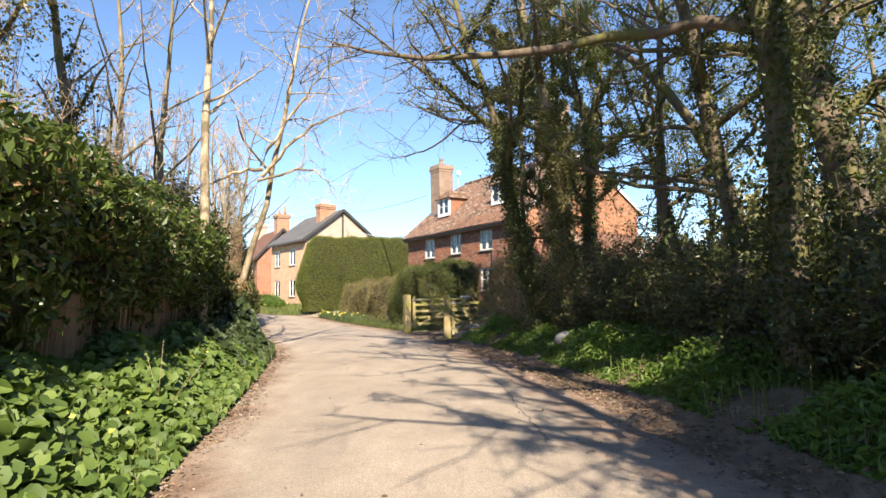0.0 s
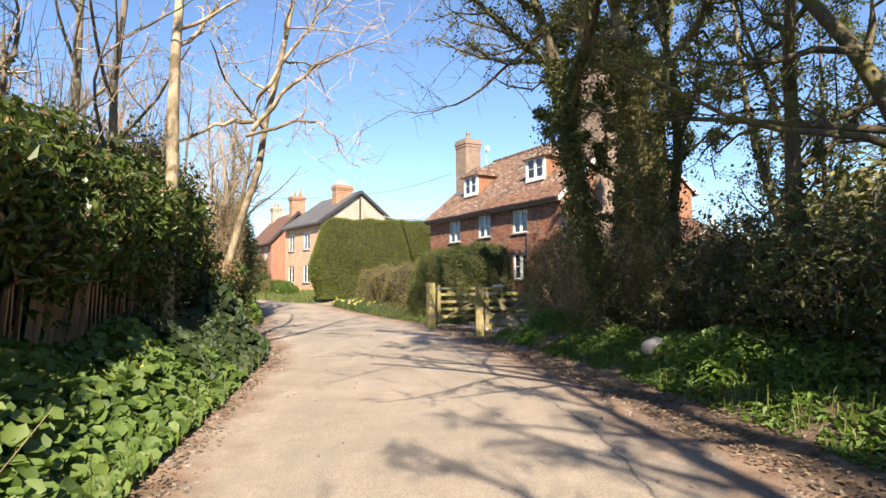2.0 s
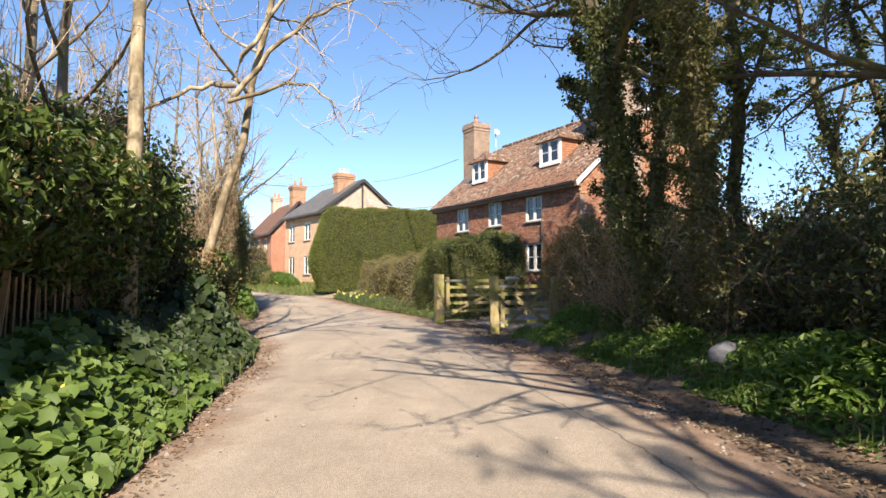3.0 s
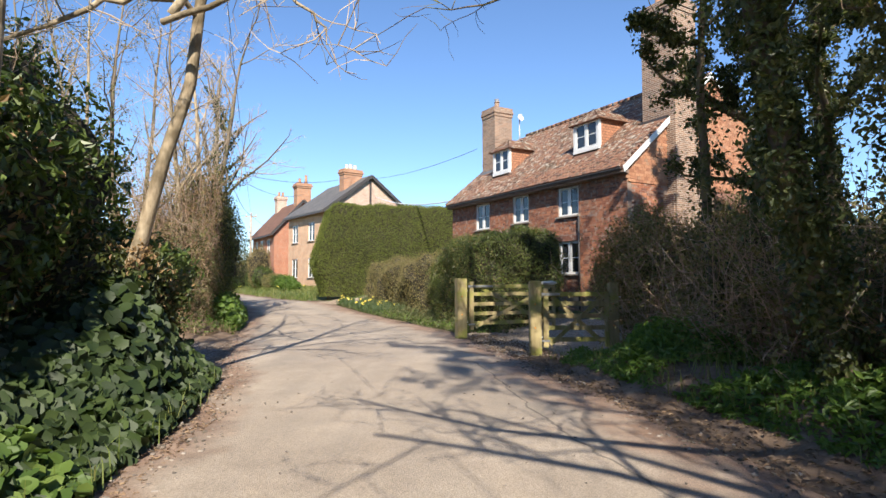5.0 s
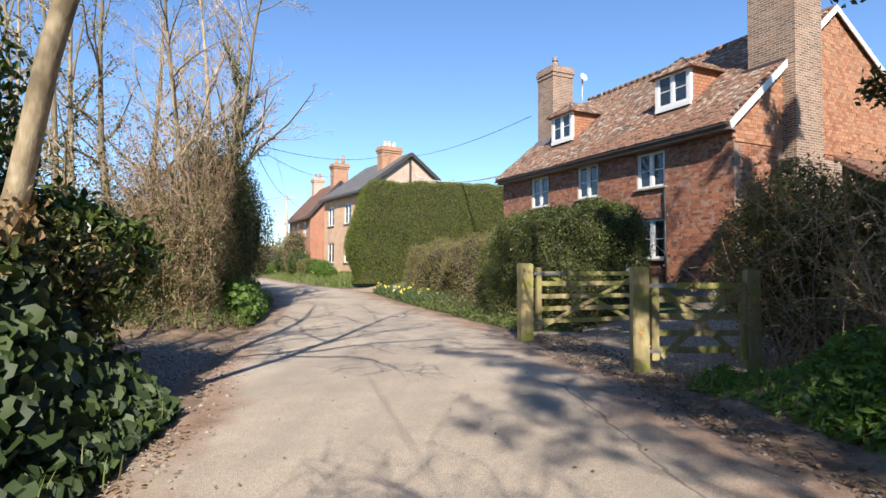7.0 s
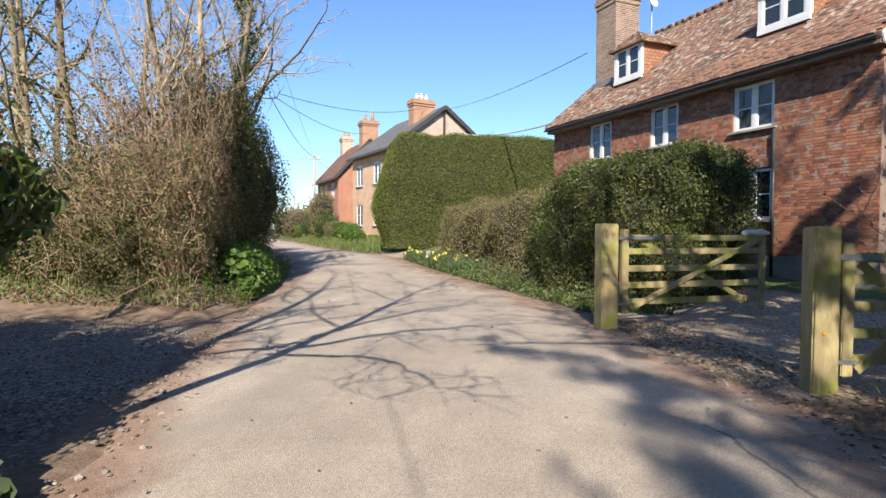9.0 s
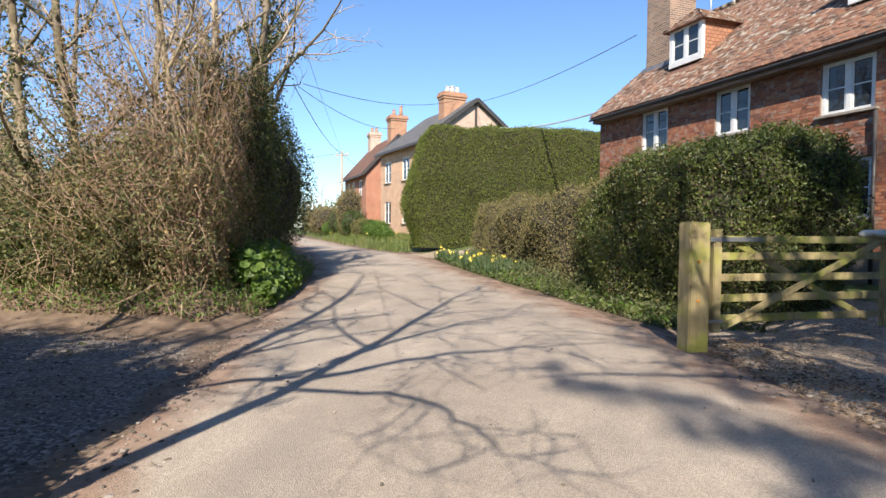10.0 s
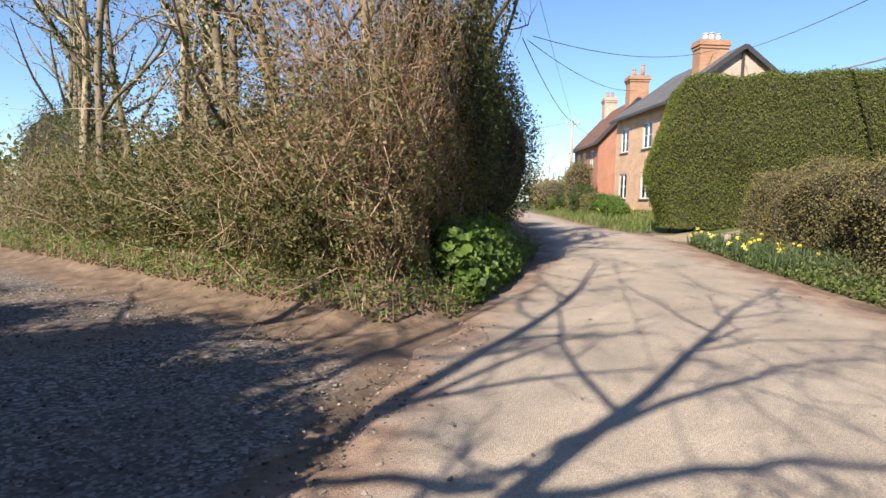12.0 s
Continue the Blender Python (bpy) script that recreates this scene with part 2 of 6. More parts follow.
# Pale growth colour that also paints sunlight on the hedge's end and top.
YEWTIP = leaf_mat("sunlit_yew_growth", [(0.0, (0.13, 0.17, 0.02)), (1.0, (0.24, 0.27, 0.04))], 0.7, 0.3)
PRIVET = leaf_mat("privet_leaf", [(0.0, (0.045, 0.07, 0.014)), (0.5, (0.085, 0.12, 0.022)), (1.0, (0.14, 0.165, 0.035))], 0.5, 0.3)
BROWNLEAF = leaf_mat("dry_hedge_leaf", [(0.0, (0.13, 0.1, 0.045)), (0.5, (0.21, 0.165, 0.075)), (1.0, (0.3, 0.24, 0.115))], 0.8, 0.3)
RUSSET = leaf_mat("russet_dead_leaf", [(0.0, (0.12, 0.072, 0.036)), (0.5, (0.24, 0.15, 0.075)), (1.0, (0.36, 0.24, 0.12))], 0.8, 0.25)
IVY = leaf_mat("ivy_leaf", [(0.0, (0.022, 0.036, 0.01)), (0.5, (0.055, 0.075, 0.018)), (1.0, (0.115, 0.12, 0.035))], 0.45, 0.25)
BUD = leaf_mat("young_tree_leaf", [(0.0, (0.06, 0.08, 0.015)), (0.5, (0.1, 0.13, 0.025)), (1.0, (0.16, 0.18, 0.04))], 0.5, 0.4)
SCRUBGREEN = leaf_mat("green_scrub_leaf", [(0.0, (0.04, 0.055, 0.018)), (0.5, (0.085, 0.1, 0.036)), (1.0, (0.165, 0.17, 0.07))], 0.6, 0.3)
OLIVE = leaf_mat("olive_scrub_leaf", [(0.0, (0.075, 0.075, 0.025)), (0.5, (0.15, 0.14, 0.05)), (1.0, (0.25, 0.22, 0.09))], 0.7, 0.3)
DAFFLEAF = leaf_mat("daffodil_leaf", [(0.0, (0.04, 0.075, 0.03)), (0.5, (0.075, 0.12, 0.05)), (1.0, (0.13, 0.18, 0.075))], 0.5, 0.3)
GRASS = leaf_mat("grass_blade", [(0.0, (0.07, 0.11, 0.02)), (0.6, (0.12, 0.17, 0.03)), (1.0, (0.27, 0.25, 0.1))], 0.6, 0.35)
STRAW = leaf_mat("dead_grass", [(0.0, (0.25, 0.19, 0.11)), (0.6, (0.36, 0.28, 0.17)), (1.0, (0.45, 0.37, 0.24))], 0.8, 0.3)
PETAL = leaf_mat("daffodil_yellow", [(0.0, (0.75, 0.55, 0.03)), (1.0, (0.85, 0.75, 0.2))], 0.5, 0.3)
LITTER = leaf_mat("leaf_litter", [(0.0, (0.07, 0.045, 0.03)), (0.5, (0.16, 0.1, 0.06)), (1.0, (0.3, 0.21, 0.13))], 0.9, 0.1)
PEBBLE = piece_mat("loose_stone", [(0.0, (0.08, 0.065, 0.05)), (0.6, (0.19, 0.155, 0.125)), (1.0, (0.38, 0.33, 0.28))], 3, (0.25, 0.2, 0.15))


def glass_mat():
    q = Mat("window_glass", 0.03)
    q.b.inputs["Base Color"].default_value = (0.02, 0.025, 0.03, 1)
    q.b.inputs["Specular IOR Level"].default_value = 0.9
    q.bump(q.noise(3.0, 2), 0.05, 0.02)
    return q.m


GLASS = glass_mat()
CURTAIN = plain_mat("pale_blind", (0.5, 0.52, 0.56), (0.42, 0.44, 0.48), 4, 0.9)
AMBER = plain_mat("amber_plastic", (0.75, 0.28, 0.02), (0.6, 0.2, 0.02), 9, 0.3, bump=0)

# ---- builders ----
rng = np.random.default_rng(7)


def mesh_of(name, V, F, mat, smooth=False):
    """A mesh from vertices and one array (or several) of equal-sided faces."""
    V = np.asarray(V, np.float32).reshape(-1, 3)
    groups = [np.asarray(f, np.int32) for f in (F if isinstance(F, list) else [F]) if len(f)]
    me = bpy.data.meshes.new(name)
    me.vertices.add(len(V))
    me.vertices.foreach_set("co", V.ravel())
    loops = np.concatenate([g.ravel() for g in groups])
    sizes = np.concatenate([np.full(len(g), g.shape[1], np.int32) for g in groups])
    me.loops.add(len(loops))
    me.loops.foreach_set("vertex_index", loops)
    me.polygons.add(len(sizes))
    me.polygons.foreach_set("loop_start", np.concatenate([[0], np.cumsum(sizes)[:-1]]).astype(np.int32))
    me.polygons.foreach_set("loop_total", sizes)
    me.polygons.foreach_set("use_smooth", np.full(len(sizes), smooth))
    me.update(calc_edges=True)
    me.materials.append(mat)
    return me


def raw(name, V, F, mat, parent=None, label="", smooth=False):
    ob = new(name, mesh_of(name, V, F, mat, smooth))
    ob.parent = parent
    return tagged(ob, label)


def part(name, bm, mat, parent, label=""):
    me = bpy.data.meshes.new(name)
    bm.to_mesh(me)
    bm.free()
    me.materials.append(mat)
    ob = new(name, me)
    ob.parent = parent
    return tagged(ob, label)


def thing(name, loc, rz, label, category, group="", kind=""):
    ob = new(name)
    ob.empty_display_size = 0.2
    ob.matrix_basis = pose(*loc, 0, 0, rz)
    return tagged(ob, label, category, group, kind)


def box(name, lo, hi, mat, parent, label="", bevel=0.0, turn=None):
    bm = bmesh.new()
    lo, hi = Vector(lo), Vector(hi)
    bmesh.ops.create_cube(bm, size=1.0, matrix=Matrix.Translation((lo + hi) / 2) @ Matrix.Diagonal((*(hi - lo), 1)))
    if bevel:
        bmesh.ops.bevel(bm, geom=bm.edges[:], offset=bevel, segments=2, affect="EDGES")
    if turn is not None:
        bmesh.ops.transform(bm, matrix=turn, verts=bm.verts)
    return part(name, bm, mat, parent, label)


def beam(name, a, b, w, h, mat, parent, label="", bevel=0.006):
    """A board from a to b, h high and w thick."""
    a, b = Vector(a), Vector(b)
    ln = (b - a).length
    turn = Matrix.Translation((a + b) / 2) @ (b - a).to_track_quat("X", "Z").to_matrix().to_4x4()
    return box(name, (-ln / 2, -w / 2, -h / 2), (ln / 2, w / 2, h / 2), mat, parent, label, bevel, turn)


def cyl(name, a, b, r0, r1, mat, parent, label="", n=12):
    bm = bmesh.new()
    a, b = Vector(a), Vector(b)
    bmesh.ops.create_cone(bm, cap_ends=True, segments=n, radius1=r0, radius2=r1, depth=(b - a).length,
                          matrix=Matrix.Translation((a + b) / 2) @ (b - a).to_track_quat("Z", "Y").to_matrix().to_4x4())
    for f in bm.faces:
        f.smooth = len(f.verts) == 4
    return part(name, bm, mat, parent, label)


def boxes(lo, hi, open_back=True):
    """Vertices and quads of many boxes at once, from two arrays of corners; with open_back the +y face is left out."""
    lo, hi = np.asarray(lo, float), np.asarray(hi, float)
    pick = np.array([[0, 0, 0], [1, 0, 0], [1, 1, 0], [0, 1, 0], [0, 0, 1], [1, 0, 1], [1, 1, 1], [0, 1, 1]])
    V = lo[:, None] * (1 - pick) + hi[:, None] * pick
    q = [[0, 1, 5, 4], [4, 5, 6, 7], [1, 2, 6, 5], [3, 0, 4, 7], [0, 3, 2, 1]] + ([] if open_back else [[2, 3, 7, 6]])
    F = np.arange(len(lo))[:, None, None] * 8 + np.array(q)
    return V.reshape(-1, 3), F.reshape(-1, 4)


def unit(v):
    return v / np.maximum(np.linalg.norm(v, axis=-1, keepdims=True), 1e-9)


def leaves(P, N, size, wide=0.5, fold=0.15, loose=0.8, heart=False, droop=0.0):
    """Many small folded leaves at P that face roughly along N. Returns vertices and triangles."""
    P, N = np.asarray(P, float), np.asarray(N, float)
    k = len(P)
    n = unit(N + rng.normal(0, loose, (k, 3)))
    t = unit(np.cross(n, rng.normal(0, 1, (k, 3))))
    t[:, 2] -= droop
    t = unit(t)
    b = np.cross(n, t)
    s = (size * rng.uniform(0.65, 1.3, k))[:, None]
    if not heart:
        V = np.stack([P - t * s * 0.5, P + b * s * wide * 0.5 + n * s * fold, P + t * s * 0.5, P - b * s * wide * 0.5 + n * s * fold], 1)
        tri = np.array([[0, 1, 2], [0, 2, 3]])
    else:
        o = lambda x, y, z: P + t * s * x + b * s * y * wide * 2 + n * s * z  # noqa: E731
        V = np.stack([o(-0.3, 0, 0), o(-0.44, 0.26, fold), o(-0.08, 0.5, fold * 1.2), o(0.33, 0.36, fold * 0.8), o(0.5, 0, 0),
                      o(0.33, -0.36, fold * 0.8), o(-0.08, -0.5, fold * 1.2), o(-0.44, -0.26, fold)], 1)
        tri = np.array([[0, 1, 2], [0, 2, 3], [0, 3, 4], [0, 4, 5], [0, 5, 6], [0, 6, 7]])
    F = np.arange(k)[:, None, None] * V.shape[1] + tri
    return V.reshape(-1, 3), F.reshape(-1, 3)


def blades(P, size, lean=0.5, width=0.03):
    """Grass-like blades rising from P."""
    P = np.asarray(P, float)
    k = len(P)
    s = (size * rng.uniform(0.5, 1.3, k))[:, None]
    a = rng.uniform(0, 6.283, k)
    out = np.stack([np.cos(a), np.sin(a), 0 * a], 1)
    side = np.stack([-np.sin(a), np.cos(a), 0 * a], 1) * width
    up = np.array([0, 0, 1.0])
    l1 = (rng.uniform(0, 1, k) * lean)[:, None]
    V = np.stack([P - side, P + side, P + up * s * 0.6 + out * s * l1 * 0.35 + side * 0.8, P + up * s * 0.6 + out * s * l1 * 0.35 - side * 0.8,
                  P + up * s * (1 - 0.4 * l1) + out * s * l1], 1)
    o = np.arange(k)[:, None, None] * 5
    return V.reshape(-1, 3), [(o + np.array([[0, 1, 2, 3]])).reshape(-1, 4), (o + np.array([[3, 2, 4]])).reshape(-1, 3)]


def tubes(lines, sides):
    """Tapered tubes: a list of (points, radii) with equally many points each."""
    Pn = np.array([p for p, _ in lines], float)
    R = np.array([r for _, r in lines], float)
    B, k, _ = Pn.shape
    T = unit(np.gradient(Pn, axis=1))
    ref = np.where(np.abs(T[..., 2:3]) > 0.9, np.array([1.0, 0, 0]), np.array([0, 0, 1.0]))
    X = unit(np.cross(T, ref))
    Y = np.cross(T, X)
    a = np.arange(sides) * 2 * np.pi / sides
    V = Pn[:, :, None] + R[:, :, None, None] * (X[:, :, None] * np.cos(a)[:, None] + Y[:, :, None] * np.sin(a)[:, None])
    i = (np.arange(B)[:, None, None] * k + np.arange(k - 1)[None, :, None]) * sides
    j = np.arange(sides)
    F = np.stack([i + j, i + (j + 1) % sides, i + sides + (j + 1) % sides, i + sides + j], -1)
    return V.reshape(-1, 3), F.reshape(-1, 4)


def joined(pieces):
    """Several (V, F) as one."""
    Vs, Fs, o = [], {}, 0
    for V, F in pieces:
        for f in F if isinstance(F, list) else [F]:
            if len(f):
                Fs.setdefault(f.shape[1], []).append(f + o)
        Vs.append(V)
        o += len(V)
    return np.concatenate(Vs), [np.concatenate(f) for f in Fs.values()]


def branch(start, way, length, r0, r1, bend, rise, k, r):
    """A crooked tapering branch of k points."""
    p, d, pts = np.array(start, float), unit(np.array(way, float)), []
    for _ in range(k):
        pts.append(p.copy())
        d = unit(d + r.normal(0, bend, 3) + np.array([0, 0, rise]))
        p = p + d * length / (k - 1)
    return np.array(pts), np.linspace(r0, r1, k)


def grow(height, radius, lean, seed, levels=(12, 6, 5), first=0.3, spread=1.0, reach=0.45, bend=0.08, rise=0.06, twig=0.006, up=0.5):
    """A tree's branches, level by level, from the origin: a list for each level of (points, radii)."""
    r = np.random.default_rng(seed)
    trunk = branch((0, 0, -0.3), (lean[0], lean[1], 1), height, radius, radius * 0.18, bend * 0.6, 0.02, 12, r)
    out, above = [[trunk]], [trunk]
    for lv, count in enumerate(levels):
        here = []
        for pts, rad in above:
            ln = np.linalg.norm(np.diff(pts, axis=0), axis=1).sum()
            for m in range(count):
                s = (first + (1 - first) * (m + r.uniform(0.1, 0.9)) / count) if lv == 0 else 0.2 + 0.8 * (m + r.uniform(0, 1)) / count
                q = min(s * (len(pts) - 1), len(pts) - 1.01)
                i = int(q)
                p = pts[i] + (pts[i + 1] - pts[i]) * (q - i)
                d = unit(pts[i + 1] - pts[i])
                side = unit(np.cross(d, r.normal(0, 1, 3)))
                way = d * up + side * spread * r.uniform(0.6, 1.1)
                l2 = ln * reach * (1.15 - 0.75 * s) * r.uniform(0.6, 1.25)
                ra = max(rad[i] * (0.5 if lv == 0 else 0.55), twig)
                here.append(branch(p, way, max(l2, 0.15), ra, max(ra * 0.25, twig * 0.5), bend * (1.6 + lv * 0.5), rise, 7 if lv == 0 else 5 if lv == 1 else 4, r))
        out.append(here)
        above = here
    return out


def tree(name, loc, label, bark, height, radius, lean, seed, twigs=None, ivy=0, ivy_top=0.5, buds=0, bud_mat=None, ivy_mat=None, group="", bud_size=0.06, **how):
    """A tree: trunk, limbs, twigs, and where it has them an ivy sleeve and young leaves."""
    th = thing(name, loc, 0, label, "tree", group)
    lv = grow(height, radius, lean, seed, **how)
    V, F = tubes(lv[0], 12)
    raw("trunk", V, F, bark, th, smooth=True)
    for one in lv[1]:
        V, F = tubes([one], 7)
        raw("limb", V, F, bark, th, smooth=True)
    fine = [tubes(lv[2], 4)] + ([tubes(lv[3], 3)] if len(lv) > 3 else [])
    V, F = joined(fine)
    tagged(raw("crown", V, F, twigs or bark, th), kind="stuff")
    if ivy:
        pts, rad = lv[0][0]
        n = int(len(pts) * ivy_top)
        i = rng.uniform(0, max(n - 1.01, 1), ivy)
        low = [(p, r) for p, r in lv[1] if p[0][2] < height * ivy_top * 1.1]
        b = i.astype(int)
        P = pts[b] + (pts[b + 1] - pts[b]) * (i - b)[:, None]
        R = rad[b]
        if low:
            m = rng.integers(0, len(low), ivy)
            s = rng.uniform(0, 3.0, ivy)
            LP, LR = np.array([p for p, _ in low]), np.array([r for _, r in low])
            c = s.astype(int)
            Q = LP[m, c] + (LP[m, c + 1] - LP[m, c]) * (s - c)[:, None]
            pick = rng.uniform(0, 1, ivy) < 0.38
            P, R = np.where(pick[:, None], Q, P), np.where(pick, LR[m, c], R)
        a = rng.uniform(0, 6.283, ivy)
        lump = np.array([noise.noise(Vector((math.cos(t) * 0.9 + seed, math.sin(t) * 0.9, z * 0.9))) for t, z in zip(a, P[:, 2])])
        out = np.stack([np.cos(a), np.sin(a), rng.uniform(-0.3, 0.3, ivy)], 1)
        P = P + out * (R + np.abs(rng.normal(0.03, 0.13, ivy)) * np.clip(0.7 + 2.2 * lump, 0.15, 2.2))[:, None]
        V, F = leaves(P, out, 0.075, 0.65, loose=0.9)
        raw("ivy", V, F, ivy_mat or IVY, th, "dark ivy climbing the trunk")
    if buds:
        tips = np.concatenate([p for p, _ in lv[-1]])
        P = tips[rng.integers(0, len(tips), buds)] + rng.normal(0, 0.06, (buds, 3))
        V, F = leaves(P, np.tile([0, 0, 1.0], (buds, 1)), bud_size, 0.6, loose=1.2)
        raw("leaves", V, F, bud_mat or BUD, th)
    return th


def slab_surface(path, width, height, step=0.25, round_=0.35, seed=3, rough=0.06, shape=None):
    """A clipped hedge's skin: points and normals over a rounded bar that follows a path in plan, with its faces for the inner mass."""
    path = np.array(path, float)
    seg = np.r_[0, np.cumsum(np.linalg.norm(np.diff(path, axis=0), axis=1))]
    s = np.linspace(0, seg[-1], max(int(seg[-1] / step), 6))
    c = np.stack([np.interp(s, seg, path[:, 0]), np.interp(s, seg, path[:, 1])], 1)
    d = unit(np.gradient(c, axis=0))
    nrm = np.stack([d[:, 1], -d[:, 0]], 1)
    half = np.arcsin(np.array([0, 0.12, 0.25, 0.38, 0.5, 0.62, 0.75, 0.85, 0.92, 0.965, 0.99, 1.0]) ** (1 / round_))
    a = np.r_[half, np.pi - half[-2::-1]]
    ex = lambda v: np.sign(v) * np.abs(v) ** round_  # noqa: E731
    end = np.clip(np.minimum(s, seg[-1] - s) / (width * 0.5), 0, 1)
    cap = np.sqrt(1 - (1 - end) ** 3) * 0.999 + 0.001
    off, up = ex(np.cos(a)) * width / 2, np.maximum(ex(np.sin(a)), 0)
    G = np.zeros((len(s), len(a), 3))
    hh = np.interp(s, seg, height) if np.ndim(height) else np.full(len(s), float(height))
    for i in range(len(s)):
        for j in range(len(a)):
            o, z = off[j] * cap[i], up[j] * hh[i] * (0.9 + 0.1 * cap[i])
            if shape:
                o, z = shape(s[i] / seg[-1], o, z)
            p = Vector((c[i, 0] + nrm[i, 0] * o, c[i, 1] + nrm[i, 1] * o, z))
            w = noise.noise(p * 0.9) * rough * 1.6 + noise.noise(p * 3.1) * rough
            G[i, j] = (p[0] + nrm[i, 0] * np.cos(a[j]) * w, p[1] + nrm[i, 1] * np.cos(a[j]) * w, z + np.sin(a[j]) * w)
    i, j = np.meshgrid(np.arange(len(s) - 1), np.arange(len(a) - 1), indexing="ij")
    q = i * len(a) + j
    F = np.stack([q, q + 1, q + len(a) + 1, q + len(a)], -1).reshape(-1, 4)
    caps = [np.stack([np.full(len(a) - 2, e * len(a)), e * len(a) + np.arange(1, len(a) - 1), e * len(a) + np.arange(2, len(a))], -1) for e in (0, len(s) - 1)]
    return G.reshape(-1, 3), F, np.concatenate(caps)


def scatter(V, F, count, r=None):
    """Random points, with normals, over quads, by area."""
    r = r or rng
    A, B, C, D = (V[F[:, k]] for k in range(4))
    n = np.cross(C - A, D - B)
    area = np.linalg.norm(n, axis=1) + 1e-9
    pick = r.choice(len(F), count, p=area / area.sum())
    u, v = r.uniform(0, 1, (2, count, 1))
    P = (A[pick] * (1 - u) + B[pick] * u) * (1 - v) + (D[pick] * (1 - u) + C[pick] * u) * v
    return P, n[pick] / area[pick][:, None]


def hedge(name, path, width, height, label, leafs, base=0.0, category="hedge", rough=0.06, round_=0.35, shape=None, step=0.25, warp=None, ragged=0.045):
    """A hedge: an inner mass of twigs coloured dark as its shade, and its leaves. leafs: rows of (count, size,
    material, where).
    """
    origin = np.array([path[0][0], path[0][1], base])
    th = thing(name, tuple(origin), 0, label, category)
    V, F, caps = slab_surface(np.array(path) - origin[:2], width, height, step, round_, rough=rough, shape=shape)
    if warp:
        V = warp(V)
    n0 = np.cross(V[F[:, 2]] - V[F[:, 0]], V[F[:, 3]] - V[F[:, 1]])
    if (n0[:, 2].sum()) < 0:
        F = F[:, ::-1]
    vn = np.zeros_like(V)
    n0 = unit(np.cross(V[F[:, 2]] - V[F[:, 0]], V[F[:, 3]] - V[F[:, 1]]))
    for k in range(4):
        np.add.at(vn, F[:, k], n0)
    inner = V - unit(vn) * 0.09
    raw("shaded_twig_core", inner, [F, caps], CORE, th)
    for name2, count, size, mat, where in leafs:
        P, N = scatter(V, F, count)
        keep = where(P) if where else np.ones(len(P), bool)
        P, N = P[keep], N[keep]
        P = P + N * rng.normal(-0.02, ragged, (len(P), 1))
        LV, LF = leaves(P, N, size, 0.55, loose=1.0)
        raw(name2, LV, LF, mat, th)
    return th

# ---- ground and road ----
LEFT = np.array([(-60, -2.0), (0, -2.1), (4.5, -2.33), (8, -3.0), (13, -4.05), (14.5, -4.35), (16.6, -5.0), (20, -6.3), (24, -7.9), (26, -8.5), (30, -9.9), (32.8, -11.1), (42.2, -16.4), (46, -18.7), (60.8, -27.4), (72, -34.2), (90, -46), (130, -71), (200, -116)])
RIGHT = np.array([(-60, 3.4), (0, 2.8), (4.65, 2.47), (9.4, 1.95), (12.8, 1.35), (16.3, 0.43), (19.4, -0.2), (24.6, -1.7), (29, -3.9), (32.6, -6.1), (37.7, -8.9), (41.7, -12.2), (47.7, -16.3), (55.4, -20.8), (62.5, -25.4), (72, -31.2), (90, -42.5), (130, -66), (200, -110)])
TRACK_NEAR, TRACK_FAR = 16.7, 22.8


def edge_l(y):
    return np.interp(y, LEFT[:, 0], LEFT[:, 1])


def edge_r(y):
    return np.interp(y, RIGHT[:, 0], RIGHT[:, 1])


def smooth(v, a, b):
    k = np.clip((v - a) / (b - a), 0, 1)
    return k * k * (3 - 2 * k)


def climb(y):
    """The lane goes gently uphill towards the far houses."""
    return 0.35 * smooth(np.asarray(y, float), 27, 40)


def rise(x, y):
    """The height of the ground."""
    x, y = np.asarray(x, float), np.asarray(y, float)
    dl, dr = edge_l(y) - x, x - edge_r(y)
    near = smooth(dl, 0.0, 1.5) * 0.55 * smooth(-y, -TRACK_NEAR, -TRACK_NEAR + 1.2)
    far = smooth(dl, 0.0, 1.2) * 0.45 * smooth(y, TRACK_FAR - 0.2, TRACK_FAR + 1.3)
    right = smooth(dr, 0.1, 1.3) * 0.42 * smooth(-y, -19.2, -17.5)
    hx = (x - 3.62) * math.sin(radians(57)) + (y - 26.05) * math.cos(radians(57))
    garden = 0.46 * smooth(hx, -4.5, -0.5) * smooth(dr, 0.5, 3.0) * smooth(y, 17.5, 22)
    lawn = smooth(dr, 0.2, 1.8) * (0.2 * smooth(y, 36, 39) + 0.35 * smooth(y, 42.5, 47))
    return np.maximum.reduce([near, far, right, garden, lawn]) + climb(y)


def bumps(x, y, amp=0.03):
    return amp * (np.sin(x * 3.1 + y * 1.7) * np.sin(y * 2.3 - x * 0.9) + 0.5 * np.sin(x * 7.3 - y * 5.1))


gx = np.unique(np.r_[-900, -500, -300, -200, -140, -100, -75, np.arange(-60, -24, 2.0), np.arange(-24, 8, 0.25), np.arange(8, 30, 1.0), 30, 40, 60, 90, 140, 220, 350, 600, 900])
gy = np.unique(np.r_[-900, -500, -250, -120, -60, np.arange(-40, -4, 2.0), np.arange(-4, 46, 0.25), np.arange(46, 90, 1.0), 95, 110, 140, 180, 240, 320, 450, 650, 900])
X, Y = np.meshgrid(gx, gy)
dl, dr = edge_l(Y) - X, X - edge_r(Y)
on_road = smooth(-np.maximum(dl, dr), 0.0, 0.3)
